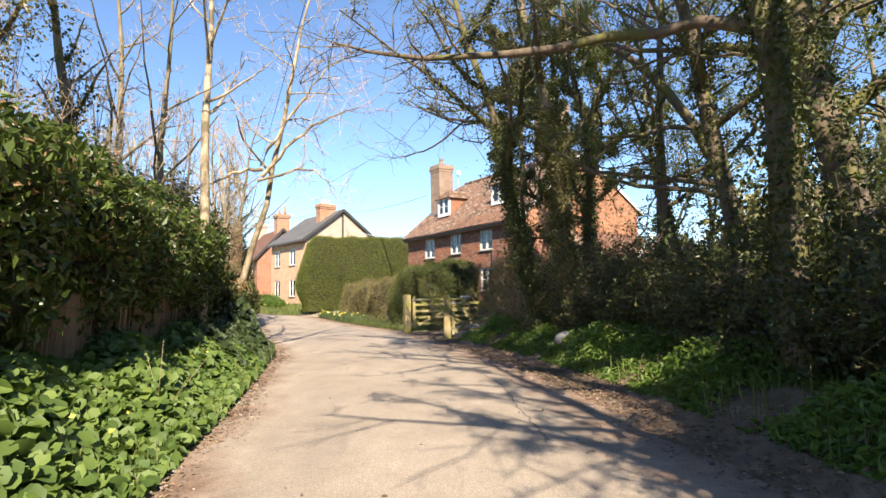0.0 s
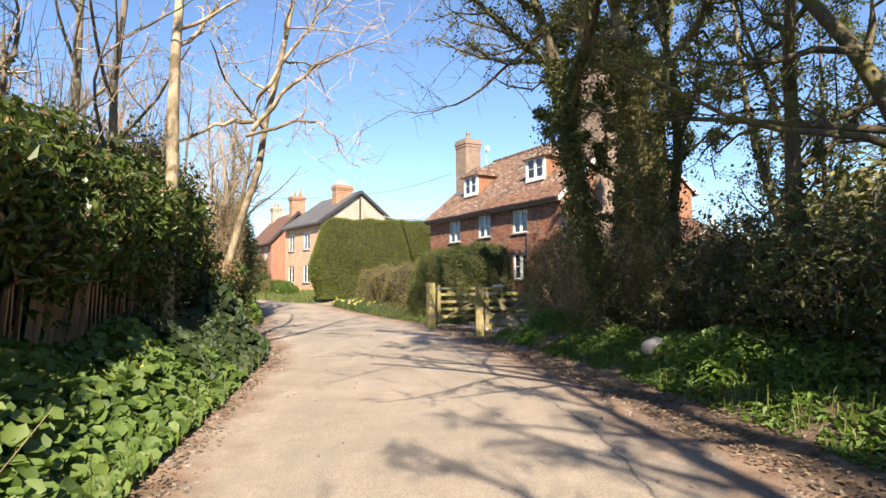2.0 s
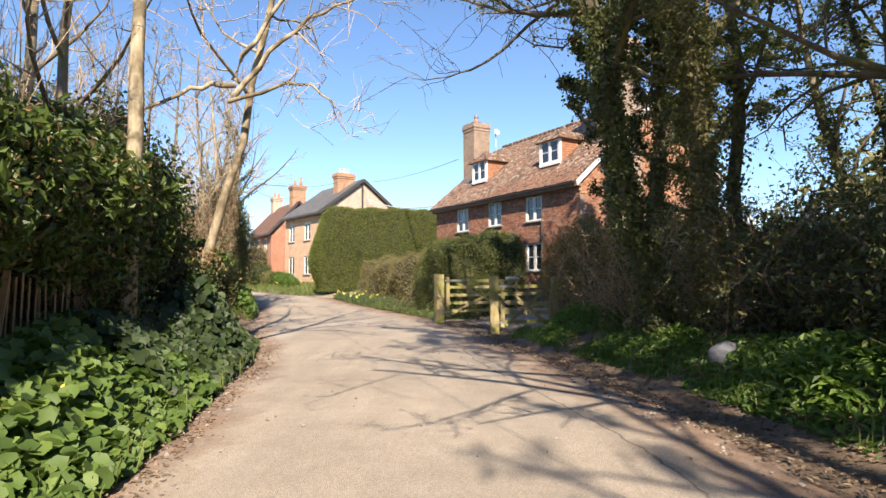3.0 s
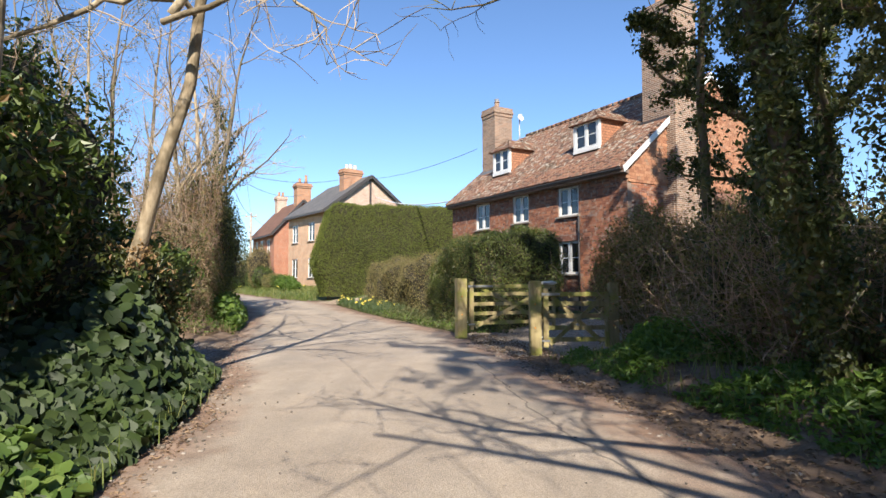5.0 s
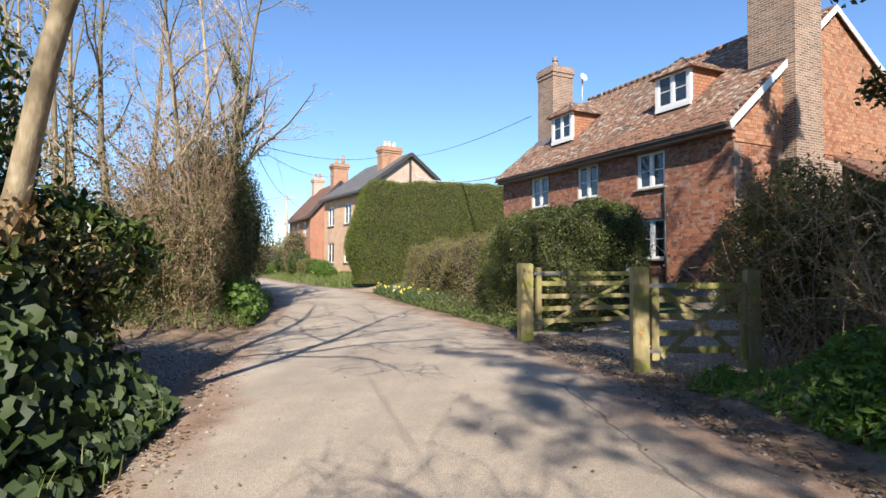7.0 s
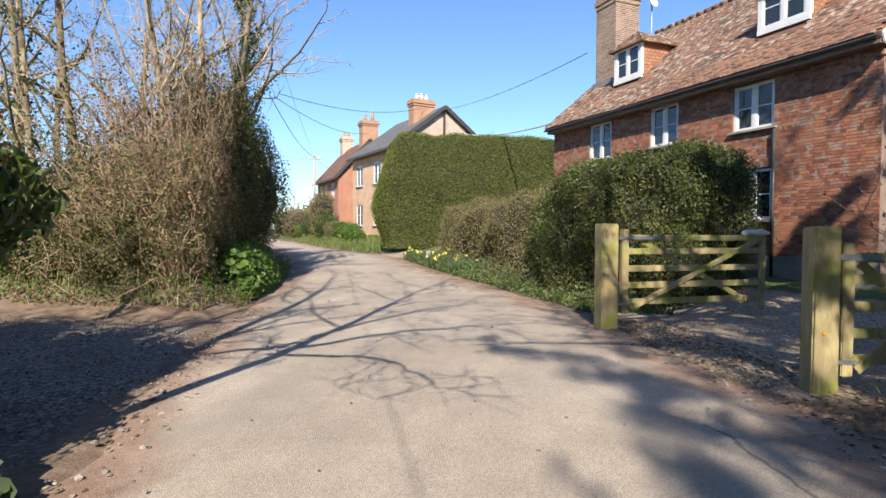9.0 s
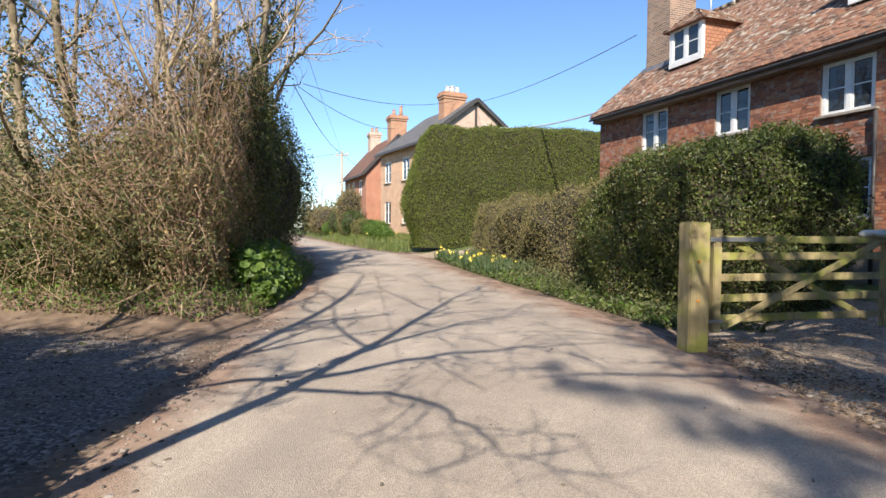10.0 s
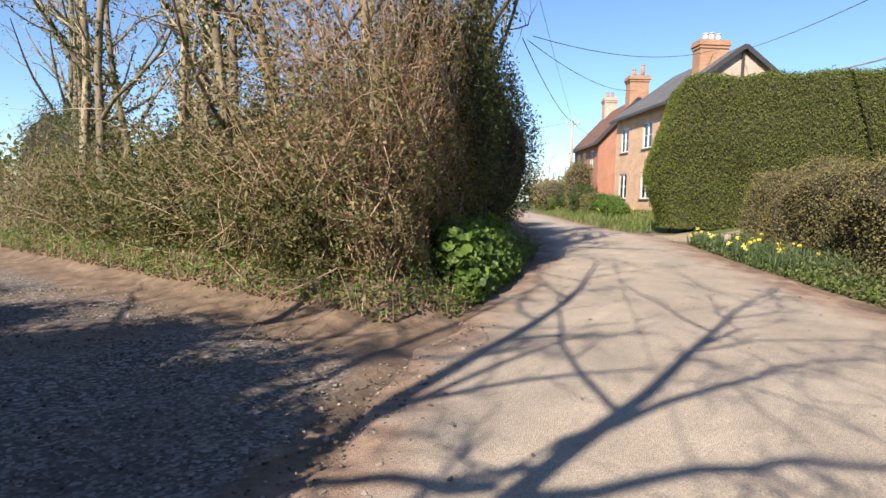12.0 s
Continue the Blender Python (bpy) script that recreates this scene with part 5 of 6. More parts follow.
for k, (x, y, a, h, m) in enumerate(((-10.4, 23.9, 0.8, 1.5, OLIVE), (-12.3, 24.1, 0.9, 1.7, PRIVET), (-14.2, 24.0, 1.1, 1.9, OLIVE), (-16.3, 24.4, 1.2, 2.0, PRIVET), (-19.0, 24.6, 1.4, 2.0, OLIVE))):
    bush("bramble_bush", (x, y, 0.3), (a, a * 0.8, h), "green and olive bramble bush along the track", [("foliage", 3800, 0.075, m), ("dark_leaves", 1800, 0.08, IVY)], 170 + k, core=0.55)

# foot of the corner bank
foot = thing("bank_weeds", (-9.5, 24.0, 0.3), 0, "nettles, grass and dry stalks at the thicket's foot", "weeds", kind="stuff")
r3 = np.random.default_rng(17)
n = 9000
P = np.stack([r3.uniform(-22, -8.2, n), TRACK_FAR + 0.25 + np.abs(r3.normal(0, 0.8, n)), 0 * np.arange(n)], 1)
Q, _ = edge_points(5000, 24, 33, 0.05, 0.9, -1)
P = P[P[:, 0] < edge_l(P[:, 1]) - 0.15]
P = np.concatenate([P, Q])
P[:, 2] = rise(P[:, 0], P[:, 1])
pick = r3.uniform(0, 1, len(P)) < 0.5
V, F = blades(P[pick][::12] - [-9.5, 24, 0.3], 0.22, 1.2, 0.006)
raw("grass", V, F, GRASS, foot)
V, F = blades(P[~pick][::4] - [-9.5, 24, 0.3], 0.3, 1.6, 0.005)
raw("dry_grass", V, F, STRAW, foot)
D = P[r3.integers(0, len(P), 9000)] + [0, 0, 0.03]
V, F = leaves(D - [-9.5, 24, 0.3], np.tile([0, -0.2, 1.0], (9000, 1)), 0.07, 0.6, loose=0.5)
raw("dead_leaves", V, F, LITTER, foot)
L = P[r3.integers(0, len(P), 7000)] + np.abs(r3.normal(0, 0.15, (7000, 3))) * [0, 0, 1]
V, F = leaves(L - [-9.5, 24, 0.3], np.tile([0, -0.3, 1.0], (7000, 1)), 0.07, 0.6, loose=0.6)
raw("small_leaves", V, F, PARSLEY, foot)
P, d = edge_points(2300, 25.0, 28.5, 0.05, 0.85, -1)
P[:, 2] += rng.uniform(0.05, 0.85, len(P)) * smooth(d, -0.2, 0.4)
th = thing("green_shrub", (-8.7, 26.0, 0.0), 0, "bright green leafy shrub at the corner of the lane", "shrub")
V, F = leaves(P - [-8.7, 26, 0], np.tile([0.5, -0.5, 0.8], (len(P), 1)), 0.13, 0.6, heart=True, loose=0.6)
raw("foliage", V, F, PARSLEY, th)

# ---- the wooded side with the boulder ----
herb = thing("cow_parsley", (2.5, 9.0, 0.2), 0, "low feathery green cow parsley along the bank", "weeds", kind="stuff")
P, d = edge_points(34000, 3.0, 18.9, 0.5, 2.5, 1)
clump = np.array([noise.noise(Vector((p[0] * 0.8, p[1] * 0.8, 0))) for p in P])
keep = clump > -0.12 + 0.25 * rng.uniform(-1, 1, len(P))
P, d, clump = P[keep], d[keep], clump[keep]
P[:, 2] += rng.uniform(0.0, 1.0, len(P)) * (0.1 + 0.42 * smooth(clump, -0.2, 0.5)) * smooth(d, 0.4, 0.9)
V, F = leaves(P - [2.5, 9, 0.2], np.tile([-0.2, -0.4, 1.0], (len(P), 1)), 0.115, 0.42, loose=0.55, droop=0.2)
raw("foliage", V, F, PARSLEY, herb)
P, d = edge_points(2600, 3.0, 19.6, 0.5, 2.4, 1)
V, F = blades(P - [2.5, 9, 0.2], 0.3, 1.0, 0.006)
raw("grass", V, F, GRASS, herb)
P, d = edge_points(6500, 2.5, 24.0, -0.2, 1.0, 1, 0.02)
lit = thing("leaf_litter", (2.0, 10.0, 0.0), 0, "brown dead leaves and twigs along the lane's edge", "leaf litter", kind="stuff")
P[:, 2] = np.maximum(P[:, 2], 0.035)
V, F = leaves(P - [2, 10, 0], np.tile([0, 0, 1.0], (len(P), 1)), 0.055, 0.6, loose=0.25)
raw("dead_leaves", V, F, LITTER, lit)
Pl, d = edge_points(1600, 2.5, 16.5, -0.35, 0.15, -1, 0.02)
Pl[:, 2] = np.maximum(Pl[:, 2], 0.03)
V, F = leaves(Pl - [2, 10, 0], np.tile([0, 0, 1.0], (len(Pl), 1)), 0.05, 0.6, loose=0.25)
raw("dead_leaves", V, F, LITTER, lit)

boulder = thing("boulder", (2.6, 12.15, 0.33), 30, "rounded grey boulder half hidden in the weeds", "boulder")
bm = bmesh.new()
bmesh.ops.create_icosphere(bm, subdivisions=4, radius=1.0, matrix=Matrix.Diagonal((0.27, 0.22, 0.2, 1)))
for v in bm.verts:
    v.co += v.co.normalized() * (0.06 * noise.noise(v.co * 4.0) + 0.015 * noise.noise(v.co * 17.0))
    v.co[2] += 0.16
for f in bm.faces:
    f.smooth = True
part("stone", bm, STONE, boulder)


def wood_spot(y0, y1, d0, d1):
    def spot(r):
        y = r.uniform(y0, y1)
        return float(edge_r(y)) + r.uniform(d0, d1), y
    return spot


# Stems under the trees take a dark colour that stands in for shade.
bramble("bramble_thicket", wood_spot(3, 9, 2.0, 4.5), "bramble thicket coloured dark for the shade of the trees", 800, 2.2, 26000, 0.08, IVY, SHADESTEM, seed=11)
bramble("bramble_thicket", wood_spot(8, 14, 1.9, 4.5), "bramble thicket coloured dark for the shade of the trees", 900, 2.3, 28000, 0.08, IVY, SHADESTEM, seed=12)
bramble("bramble_thicket", wood_spot(13, 18.0, 1.9, 4.5), "tangled brown brambles beside the small gate", 650, 2.4, 16000, 0.07, OLIVE, REDSTEM, seed=13, second=BROWNLEAF)
bramble("bramble_thicket", wood_spot(5, 19, 4.5, 9.0), "dim undergrowth farther into the wood", 700, 2.6, 20000, 0.09, IVY, SHADESTEM, seed=14)
for k, (x, y, a, h, n) in enumerate(((5.3, 5.5, 1.5, 2.0, 6000), (5.0, 8.3, 1.5, 1.9, 6000), (4.6, 11.0, 1.3, 1.8, 6000), (4.5, 14.6, 1.2, 1.9, 6000), (8.0, 9.0, 2.0, 2.3, 6000), (7.8, 13.5, 2.0, 2.3, 6000), (9.0, 4.5, 2.2, 2.6, 5000))):
    bush("dark_shrub", (x, y, 0.35), (a, a * 1.1, h), "dark evergreen undergrowth in the wood", [("foliage", n, 0.09, IVY)], 50 + k, "shrub", core=0.7)
bush("golden_shrub", (2.75, 20.9, 0.3), (1.3, 0.95, 2.7), "olive and yellowish shrub behind the small gate", [("foliage", 11000, 0.07, OLIVE), ("golden_leaves", 16000, 0.06, BROWNLEAF), ("green_leaves", 5000, 0.07, PRIVET), ("russet_leaves", 5000, 0.06, RUSSET)], 61, "shrub", core=0.5)
bush("golden_shrub", (4.6, 20.2, 0.3), (1.5, 1.1, 2.85), "olive shrub in front of the cottage gable", [("foliage", 10000, 0.07, OLIVE), ("golden_leaves", 15000, 0.06, BROWNLEAF), ("green_leaves", 5000, 0.07, PRIVET)], 62, "shrub", core=0.5)
bramble("bramble_thicket", wood_spot(18.6, 21.0, 2.4, 5.5), "twiggy shrubs behind the small gate", 260, 2.9, 7000, 0.055, BROWNLEAF, REDSTEM, seed=15, upright=1.8, second=RUSSET)

tree("ivy_tree", (3.05, 13.3, 0.4), "ivy-clad tree with a bare orange-brown limb", ASH, 13.0, 0.2, (-0.07, 0.03), 71, OAK, bend=0.15, levels=(14, 8, 7), first=0.3, reach=0.4, ivy=14000, ivy_top=0.55, buds=9000, bud_mat=OLIVE, ivy_mat=OLIVE)
tree("ivy_tree", (2.45, 13.9, 0.4), "ivy-clad leaning tree at the wood's edge", OAK, 12.5, 0.17, (-0.05, 0.05), 72, OAK, bend=0.15, levels=(13, 8, 7), first=0.32, reach=0.4, ivy=13000, ivy_top=0.55, buds=8000, bud_mat=OLIVE)
tree("wood_tree", (3.75, 13.8, 0.4), "slim dark tree in the wood", OAK, 10.5, 0.13, (0.02, 0.02), 73, OAK, bend=0.15, levels=(12, 8, 7), first=0.3, reach=0.36, ivy=2500, ivy_top=0.6, buds=5000)
tree("wood_tree", (4.75, 12.3, 0.4), "forked dark tree in the wood", OAK, 11.0, 0.15, (0.0, 0.0), 74, OAK, bend=0.15, levels=(12, 8, 7), first=0.25, reach=0.4, ivy=1500, ivy_top=0.4, buds=5000)
tree("wood_tree", (5.0, 8.6, 0.4), "large dark crooked tree reaching over the lane", OAK, 12.5, 0.17, (-0.1, 0.05), 75, OAK, bend=0.15, levels=(13, 8, 6), first=0.28, reach=0.52, spread=1.3, ivy=3500, ivy_top=0.5, buds=7000)
tree("ivy_tree", (5.3, 6.7, 0.4), "thick ivy-covered tree at the wood's edge", OAK, 12.0, 0.3, (0.02, 0.0), 76, OAK, bend=0.15, levels=(13, 7, 5), first=0.3, reach=0.46, ivy=9000, ivy_top=0.7, buds=7000)
tree("wood_tree", (6.3, 11.0, 0.4), "dark tree with leaning limbs in the wood", OAK, 11.0, 0.17, (-0.1, 0.0), 77, OAK, bend=0.15, levels=(12, 8, 7), first=0.25, reach=0.4, buds=5000)
tree("wood_tree", (6.6, 15.0, 0.4), "slender tree in the wood", ASH, 10.0, 0.12, (0.0, 0.05), 78, OAK, bend=0.15, levels=(12, 6, 4), first=0.25, reach=0.36, ivy=2500, ivy_top=0.6, buds=4000)
tree("wood_tree", (8.5, 12.5, 0.4), "slender tree deeper in the wood", ASH, 10.5, 0.14, (0.0, 0.0), 79, OAK, bend=0.15, levels=(12, 6, 4), first=0.2, reach=0.38, buds=5000)
tree("wood_tree", (9.0, 8.0, 0.4), "dark tree deeper in the wood", OAK, 11.0, 0.18, (0.05, 0.0), 80, OAK, bend=0.15, levels=(12, 7, 4), first=0.2, reach=0.4, ivy=3000, ivy_top=0.6, buds=6000)
tree("wood_tree", (3.9, 3.0, 0.4), "large tree whose limbs shade the lane", OAK, 12.0, 0.28, (-0.06, 0.05), 81, OAK, levels=(13, 8, 5), first=0.3, reach=0.52, spread=1.3, buds=5000)
tree("wood_tree", (4.4, -2.0, 0.4), "tall bare tree beside the lane", OAK, 12.5, 0.26, (-0.08, 0.0), 82, OAK, levels=(13, 8, 5), first=0.35, reach=0.5, spread=1.2)
tree("wood_tree", (12.0, 15.0, 0.4), "leafing tree at the far side of the wood", ASH, 9.0, 0.16, (0.0, 0.0), 83, OAK, levels=(13, 7, 5), first=0.15, reach=0.45, buds=16000, bud_mat=OLIVE)
tree("wood_tree", (12.5, 9.0, 0.4), "leafing tree at the far side of the wood", ASH, 9.0, 0.16, (0.0, 0.0), 84, OAK, levels=(13, 7, 5), first=0.15, reach=0.45, buds=16000, bud_mat=OLIVE)

# Trees out of view, placed for the shade they throw on the lane.
for k, (x, y, h, lx, n) in enumerate(((4.9, 0.2, 12.0, -0.1, 6000), (4.4, -4.4, 13.0, -0.14, 8000))):
    tree("tall_tree", (x, y, 0.3), "tall mossy out-of-view tree, its ivied crown shading the lane", OAK, h, 0.2, (lx, 0.03), 90 + k, OAK, levels=(15, 8, 5), first=0.4, reach=0.36, spread=1.1, up=0.5, buds=n, bud_mat=IVY, bud_size=0.07)
# Crowns set above the view so that only their dappled shade shows.
for k, (x, y, h, lx) in enumerate(((5.6, 2.2, 14.5, -0.25), (5.9, 5.6, 14.0, -0.26))):
    tree("tall_tree", (x, y, 0.3), "tall out-of-view tree, its high small-leaved crown dappling the lane", OAK, h, 0.2, (lx, 0.03), 190 + k, OAK, levels=(15, 9, 6), first=0.58, reach=0.4, spread=1.2, up=0.5, ivy=3000, ivy_top=0.5, buds=16000, bud_size=0.075)
tree("wood_tree", (4.0, 6.4, 0.3), "dark crooked tree with a limb over the lane", OAK, 12.0, 0.2, (-0.04, 0.02), 95, OAK, levels=(12, 8, 5), first=0.4, reach=0.42, ivy=6500, ivy_top=0.55)
tree("ivy_tree", (-5.7, 6.0, 0.4), "tall leafy tree above the laurel", ASH, 13.0, 0.2, (0.02, 0.02), 96, TWIG, levels=(14, 8, 5), first=0.3, reach=0.36, ivy=3000, ivy_top=0.6, buds=6000, bud_mat=OLIVE)
tree("ivy_tree", (-5.9, 9.6, 0.4), "ivy-clad tree rising from the laurel", ASH, 9.0, 0.14, (-0.02, 0.02), 97, TWIG, levels=(12, 7, 5), first=0.3, reach=0.3, ivy=2500, ivy_top=0.6)
tree("ivy_tree", (2.75, 17.7, 0.4), "slim ivy-hung tree beside the small gate", OAK, 9.5, 0.1, (-0.05, 0.0), 103, OAK, levels=(11, 7, 5), first=0.52, reach=0.26, ivy=2500, ivy_top=0.7, buds=15000, bud_mat=IVY, bud_size=0.09)
tree("ivy_tree", (3.7, 18.2, 0.4), "dense ivy-covered tree beside the small gate", OAK, 11.5, 0.2, (-0.02, 0.0), 101, OAK, levels=(14, 8, 5), first=0.32, reach=0.34, ivy=9000, ivy_top=0.75, buds=24000, bud_mat=IVY, bud_size=0.09)
tree("ivy_tree", (4.75, 17.6, 0.4), "dense ivy-covered tree in the wood", OAK, 11.0, 0.2, (0.0, 0.0), 102, OAK, levels=(14, 8, 5), first=0.2, reach=0.32, ivy=7000, ivy_top=0.75, buds=20000, bud_mat=IVY, bud_size=0.09)
for k, (x, y) in enumerate(((5.6, 12.9), (7.3, 10.2), (7.6, 16.2))):
    tree("sapling", (x, y, 0.4), "thin dark sapling among the larger trees", OAK, 8.5 + 0.4 * k, 0.07, (random.uniform(-0.1, 0.1), 0.03), 140 + k, OAK, levels=(12, 7, 4), first=0.2, reach=0.34, ivy=1500, ivy_top=0.7, buds=5000)


# Unseen evergreen, added only to shade the lane's start.
bush("shade_evergreen", (4.3, -2.6, 0.2), (2.0, 1.8, 7.6), "dense dark evergreen out of view, added to shade the lane", [("foliage", 9000, 0.13, LAUREL)], 70, "tree")
# Dark masses added behind the stems to give the thicket shaded depth.
for k, (x, y, h) in enumerate(((-11.6, 26.4, 3.3), (-14.0, 26.6, 3.0), (-16.8, 27.0, 3.0), (-20.0, 27.6, 3.2), (-23.5, 26.5, 3.8), (-27.0, 27.5, 4.4), (-31.0, 28.0, 4.8), (-21.5, 31.0, 4.6), (-26.0, 33.0, 5.2))):
    bush("dark_shrub", (x, y, 0.35), (1.6, 1.0, h), "dark evergreen mass added to fill the thicket's shaded gaps", [("foliage", 5000, 0.09, IVY)], 71 + k, "shrub", core=0.75)


def long_limb(points, r0, seed, count, label, bark=OAK, thin=OAK, reach=1.0):
    """A single long limb through a few places, with its twigs."""
    r = np.random.default_rng(seed)
    pts = np.array(points, float)
    s = np.linspace(0, len(pts) - 1, 14)
    p = np.stack([np.interp(s, np.arange(len(pts)), pts[:, k]) for k in range(3)], 1)
    p[1:-1] = (p[:-2] + p[1:-1] * 2 + p[2:]) / 4
    p = p + r.normal(0, 0.035, p.shape)
    o = p[0].copy()
    rad = np.linspace(r0, r0 * 0.12, 14)
    th = thing("overhanging_limb", tuple(o), 0, label, "branch")
    main = (p - o, rad)
    V, F = tubes([main], 9)
    raw("limb", V, F, bark, th, smooth=True)
    subs = [branch(main[0][i], unit(r.normal(0, 1, 3)) * 0.8 + unit(p[-1] - p[0]) * 0.5, r.uniform(0.7, 1.9) * reach, max(rad[i] * 0.4, 0.008), 0.005, 0.16, 0.0, 7, r) for i in r.integers(3, 14, count)]
    fine = [branch(q[i], r.normal(0, 0.8, 3), r.uniform(0.25, 0.7), 0.006, 0.003, 0.2, 0.0, 4, r) for q, _ in subs for i in r.integers(1, 7, 6)]
    V, F = joined([tubes(subs, 5), tubes(fine, 3)])
    tagged(raw("twig", V, F, thin, th), kind="stuff")
    return th


long_limb([(3.9, 6.5, 4.6), (3.4, 7.0, 4.95), (1.2, 7.5, 4.7), (-0.7, 8.0, 4.95), (-1.7, 8.4, 5.4)], 0.1, 91, 22, "long crooked mossy limb reaching out over the lane")
long_limb([(2.6, 14.0, 7.4), (1.6, 15.3, 7.1), (-0.2, 16.5, 5.9), (-0.9, 16.6, 5.65), (-1.9, 16.7, 5.75)], 0.05, 92, 10, "thin drooping limb over the lane")
pale = "pale bare limb of the leaning tree"
long_limb([(-4.75, 14.6, 4.7), (-3.7, 14.5, 5.7), (-2.75, 14.5, 6.3), (-1.9, 14.6, 6.6)], 0.055, 94, 16, pale, BIRCH, TWIG)
long_limb([(-4.8, 14.6, 4.5), (-3.5, 14.3, 4.85), (-2.9, 14.2, 4.5), (-2.65, 14.2, 4.0)], 0.04, 95, 10, pale, BIRCH, TWIG, 0.6)
long_limb([(-4.7, 14.6, 5.0), (-3.9, 14.8, 6.6), (-3.2, 14.9, 7.6), (-2.2, 15.0, 8.3)], 0.05, 96, 16, pale, BIRCH, TWIG)
long_limb([(-4.7, 14.6, 4.9), (-5.4, 14.4, 4.75), (-6.4, 14.2, 4.2), (-7.0, 14.0, 4.1)], 0.05, 97, 8, pale, BIRCH, TWIG, 0.6)
long_limb([(2.5, 13.6, 6.0), (1.6, 14.3, 6.6), (0.6, 15.0, 6.5), (-0.3, 15.6, 6.9)], 0.05, 93, 16, "thin twiggy limb over the lane")

# ---- verge with daffodils ----
verge = thing("daffodil_leaves", (-4.5, 30.0, 0.0), 0, "blue-green daffodil leaves along the hedge foot", "flower bed", kind="stuff")
P, d = edge_points(4200, 31.5, 36.6, 0.2, 1.7, 1)
V, F = blades(P - [-4.5, 30, 0], 0.42, 1.1, 0.011)
raw("leaves", V, F, DAFFLEAF, verge)
P, d = edge_points(1500, 24.7, 33.0, 0.2, 1.4, 1)
V, F = blades(P - [-4.5, 30, 0], 0.24, 1.2, 0.007)
raw("grass", V, F, GRASS, verge)
P, d = edge_points(11000, 24.7, 36.4, 0.15, 1.7, 1)
V, F = leaves(P + np.abs(rng.normal(0, 0.05 + 0.14 * smooth(d, 0.0, 1.0)[:, None], (len(P), 3))) * [0, 0, 1] - [-4.5, 30, 0], np.tile([0, -0.3, 1.0], (len(P), 1)), 0.085, 0.55)
raw("weeds", V, F, SCRUBGREEN, verge)
P, d = edge_points(3000, 24.7, 36.4, 0.2, 1.2, 1)
V, F = leaves(P + np.abs(rng.normal(0, 0.1, (len(P), 3))) * [0, 0, 1] - [-4.5, 30, 0], np.tile([0, -0.3, 1.0], (len(P), 1)), 0.09, 0.55)
raw("nettles", V, F, PARSLEY, verge)
fl = thing("daffodils", (-5.0, 31.0, 0.3), 0, "yellow daffodils flowering by the hedge", "flower", kind="stuff")
P, d = edge_points(26, 32.5, 36.4, 0.2, 1.6, 1, 0.0)
P[:, 2] += rng.uniform(0.3, 0.5, len(P))
Q, _ = edge_points(40, 44, 66, 1.0, 5.0, 1, 0.35)
P = np.concatenate([np.repeat(P, 6, 0), np.repeat(Q, 5, 0)])
V, F = leaves(P + rng.normal(0, 0.02, P.shape) - [-5, 31, 0.3], np.tile([-0.5, -0.8, 0.4], (len(P), 1)), 0.075, 0.7, 0.1, 0.6)
raw("petals", V, F, PETAL, fl)
lawn = thing("front_lawn", (-16.0, 54.0, 0.1), 0, "rough green grass in front of the far houses", "grass", kind="stuff")
P, d = edge_points(16000, 40, 75, 0.1, 6.0, 1)
P = P[~((P[:, 1] > 38.4) & (P[:, 0] > -10.2) & (P[:, 1] < 56))]
V, F = blades(P - [-16, 54, 0.1], 0.3, 0.9, 0.014)
raw("blades", V, F, GRASS, lawn)
for k, (x, y, a, h, m, lab, cat) in enumerate(((-20.3, 59.0, 0.9, 1.7, LAUREL, "dark rounded evergreen shrub by the house", "shrub"), (-24.5, 66.0, 1.0, 2.2, IVY, "dark clipped conifer in the garden", "conifer"), (-21.2, 60.2, 1.0, 3.6, BROWNLEAF, "bare brown climber against the house wall", "climber"), (-27.5, 70.5, 2.0, 2.4, BROWNLEAF, "brown twiggy garden hedge", "hedge"), (-14.2, 49.0, 0.35, 0.55, PARSLEY, "low green garden plant", "plant"), (-16.0, 52.5, 0.7, 0.9, PARSLEY, "low green flowering garden plants", "plant"), (-17.8, 55.5, 0.8, 0.9, OLIVE, "low olive green garden shrub", "shrub"), (-15.2, 50.4, 0.5, 0.7, PARSLEY, "leafy green garden plants by the verge", "plant"), (-17.0, 53.9, 0.6, 1.0, PRIVET, "rounded green garden shrub", "shrub"), (-19.0, 57.4, 0.7, 1.1, OLIVE, "straggling olive garden shrub", "shrub"), (-21.8, 62.2, 0.8, 1.2, PRIVET, "rounded green garden shrub", "shrub"), (-23.4, 64.2, 0.7, 1.5, LAUREL, "dark evergreen garden shrub", "shrub"), (-26.0, 67.5, 0.9, 1.0, PARSLEY, "low leafy green garden plants", "plant"), (-31.0, 75.0, 2.0, 2.6, BROWNLEAF, "brown twiggy garden hedge", "hedge"))):
    y = 8 + (y - 8) * 0.925
    x = max(-1.5 + (x + 1.5) * 0.925, float(edge_r(y)) + 0.5 + a * 0.7)
    bush("garden_shrub", (x, y, float(rise(x, y))), (a, a, h), lab, [("foliage", 4500, 0.11, m)], 80 + k, cat)
stake = thing("short_post", (-6.75, 35.2, 0.15), 0, "short pale wooden post on the verge", "post")
box("shaft", (-0.08, -0.08, -0.3), (0.08, 0.08, 0.55), POLEWOOD, stake, bevel=0.02)

# ---- pole and wires ----
pole = thing("telegraph_pole", (-23.0, 62.5, 0.0), 0, "wooden telegraph pole with insulators", "telegraph pole")
cyl("mast", (0, 0, -0.3), (0, 0, 8.2), 0.14, 0.09, POLEWOOD, pole)
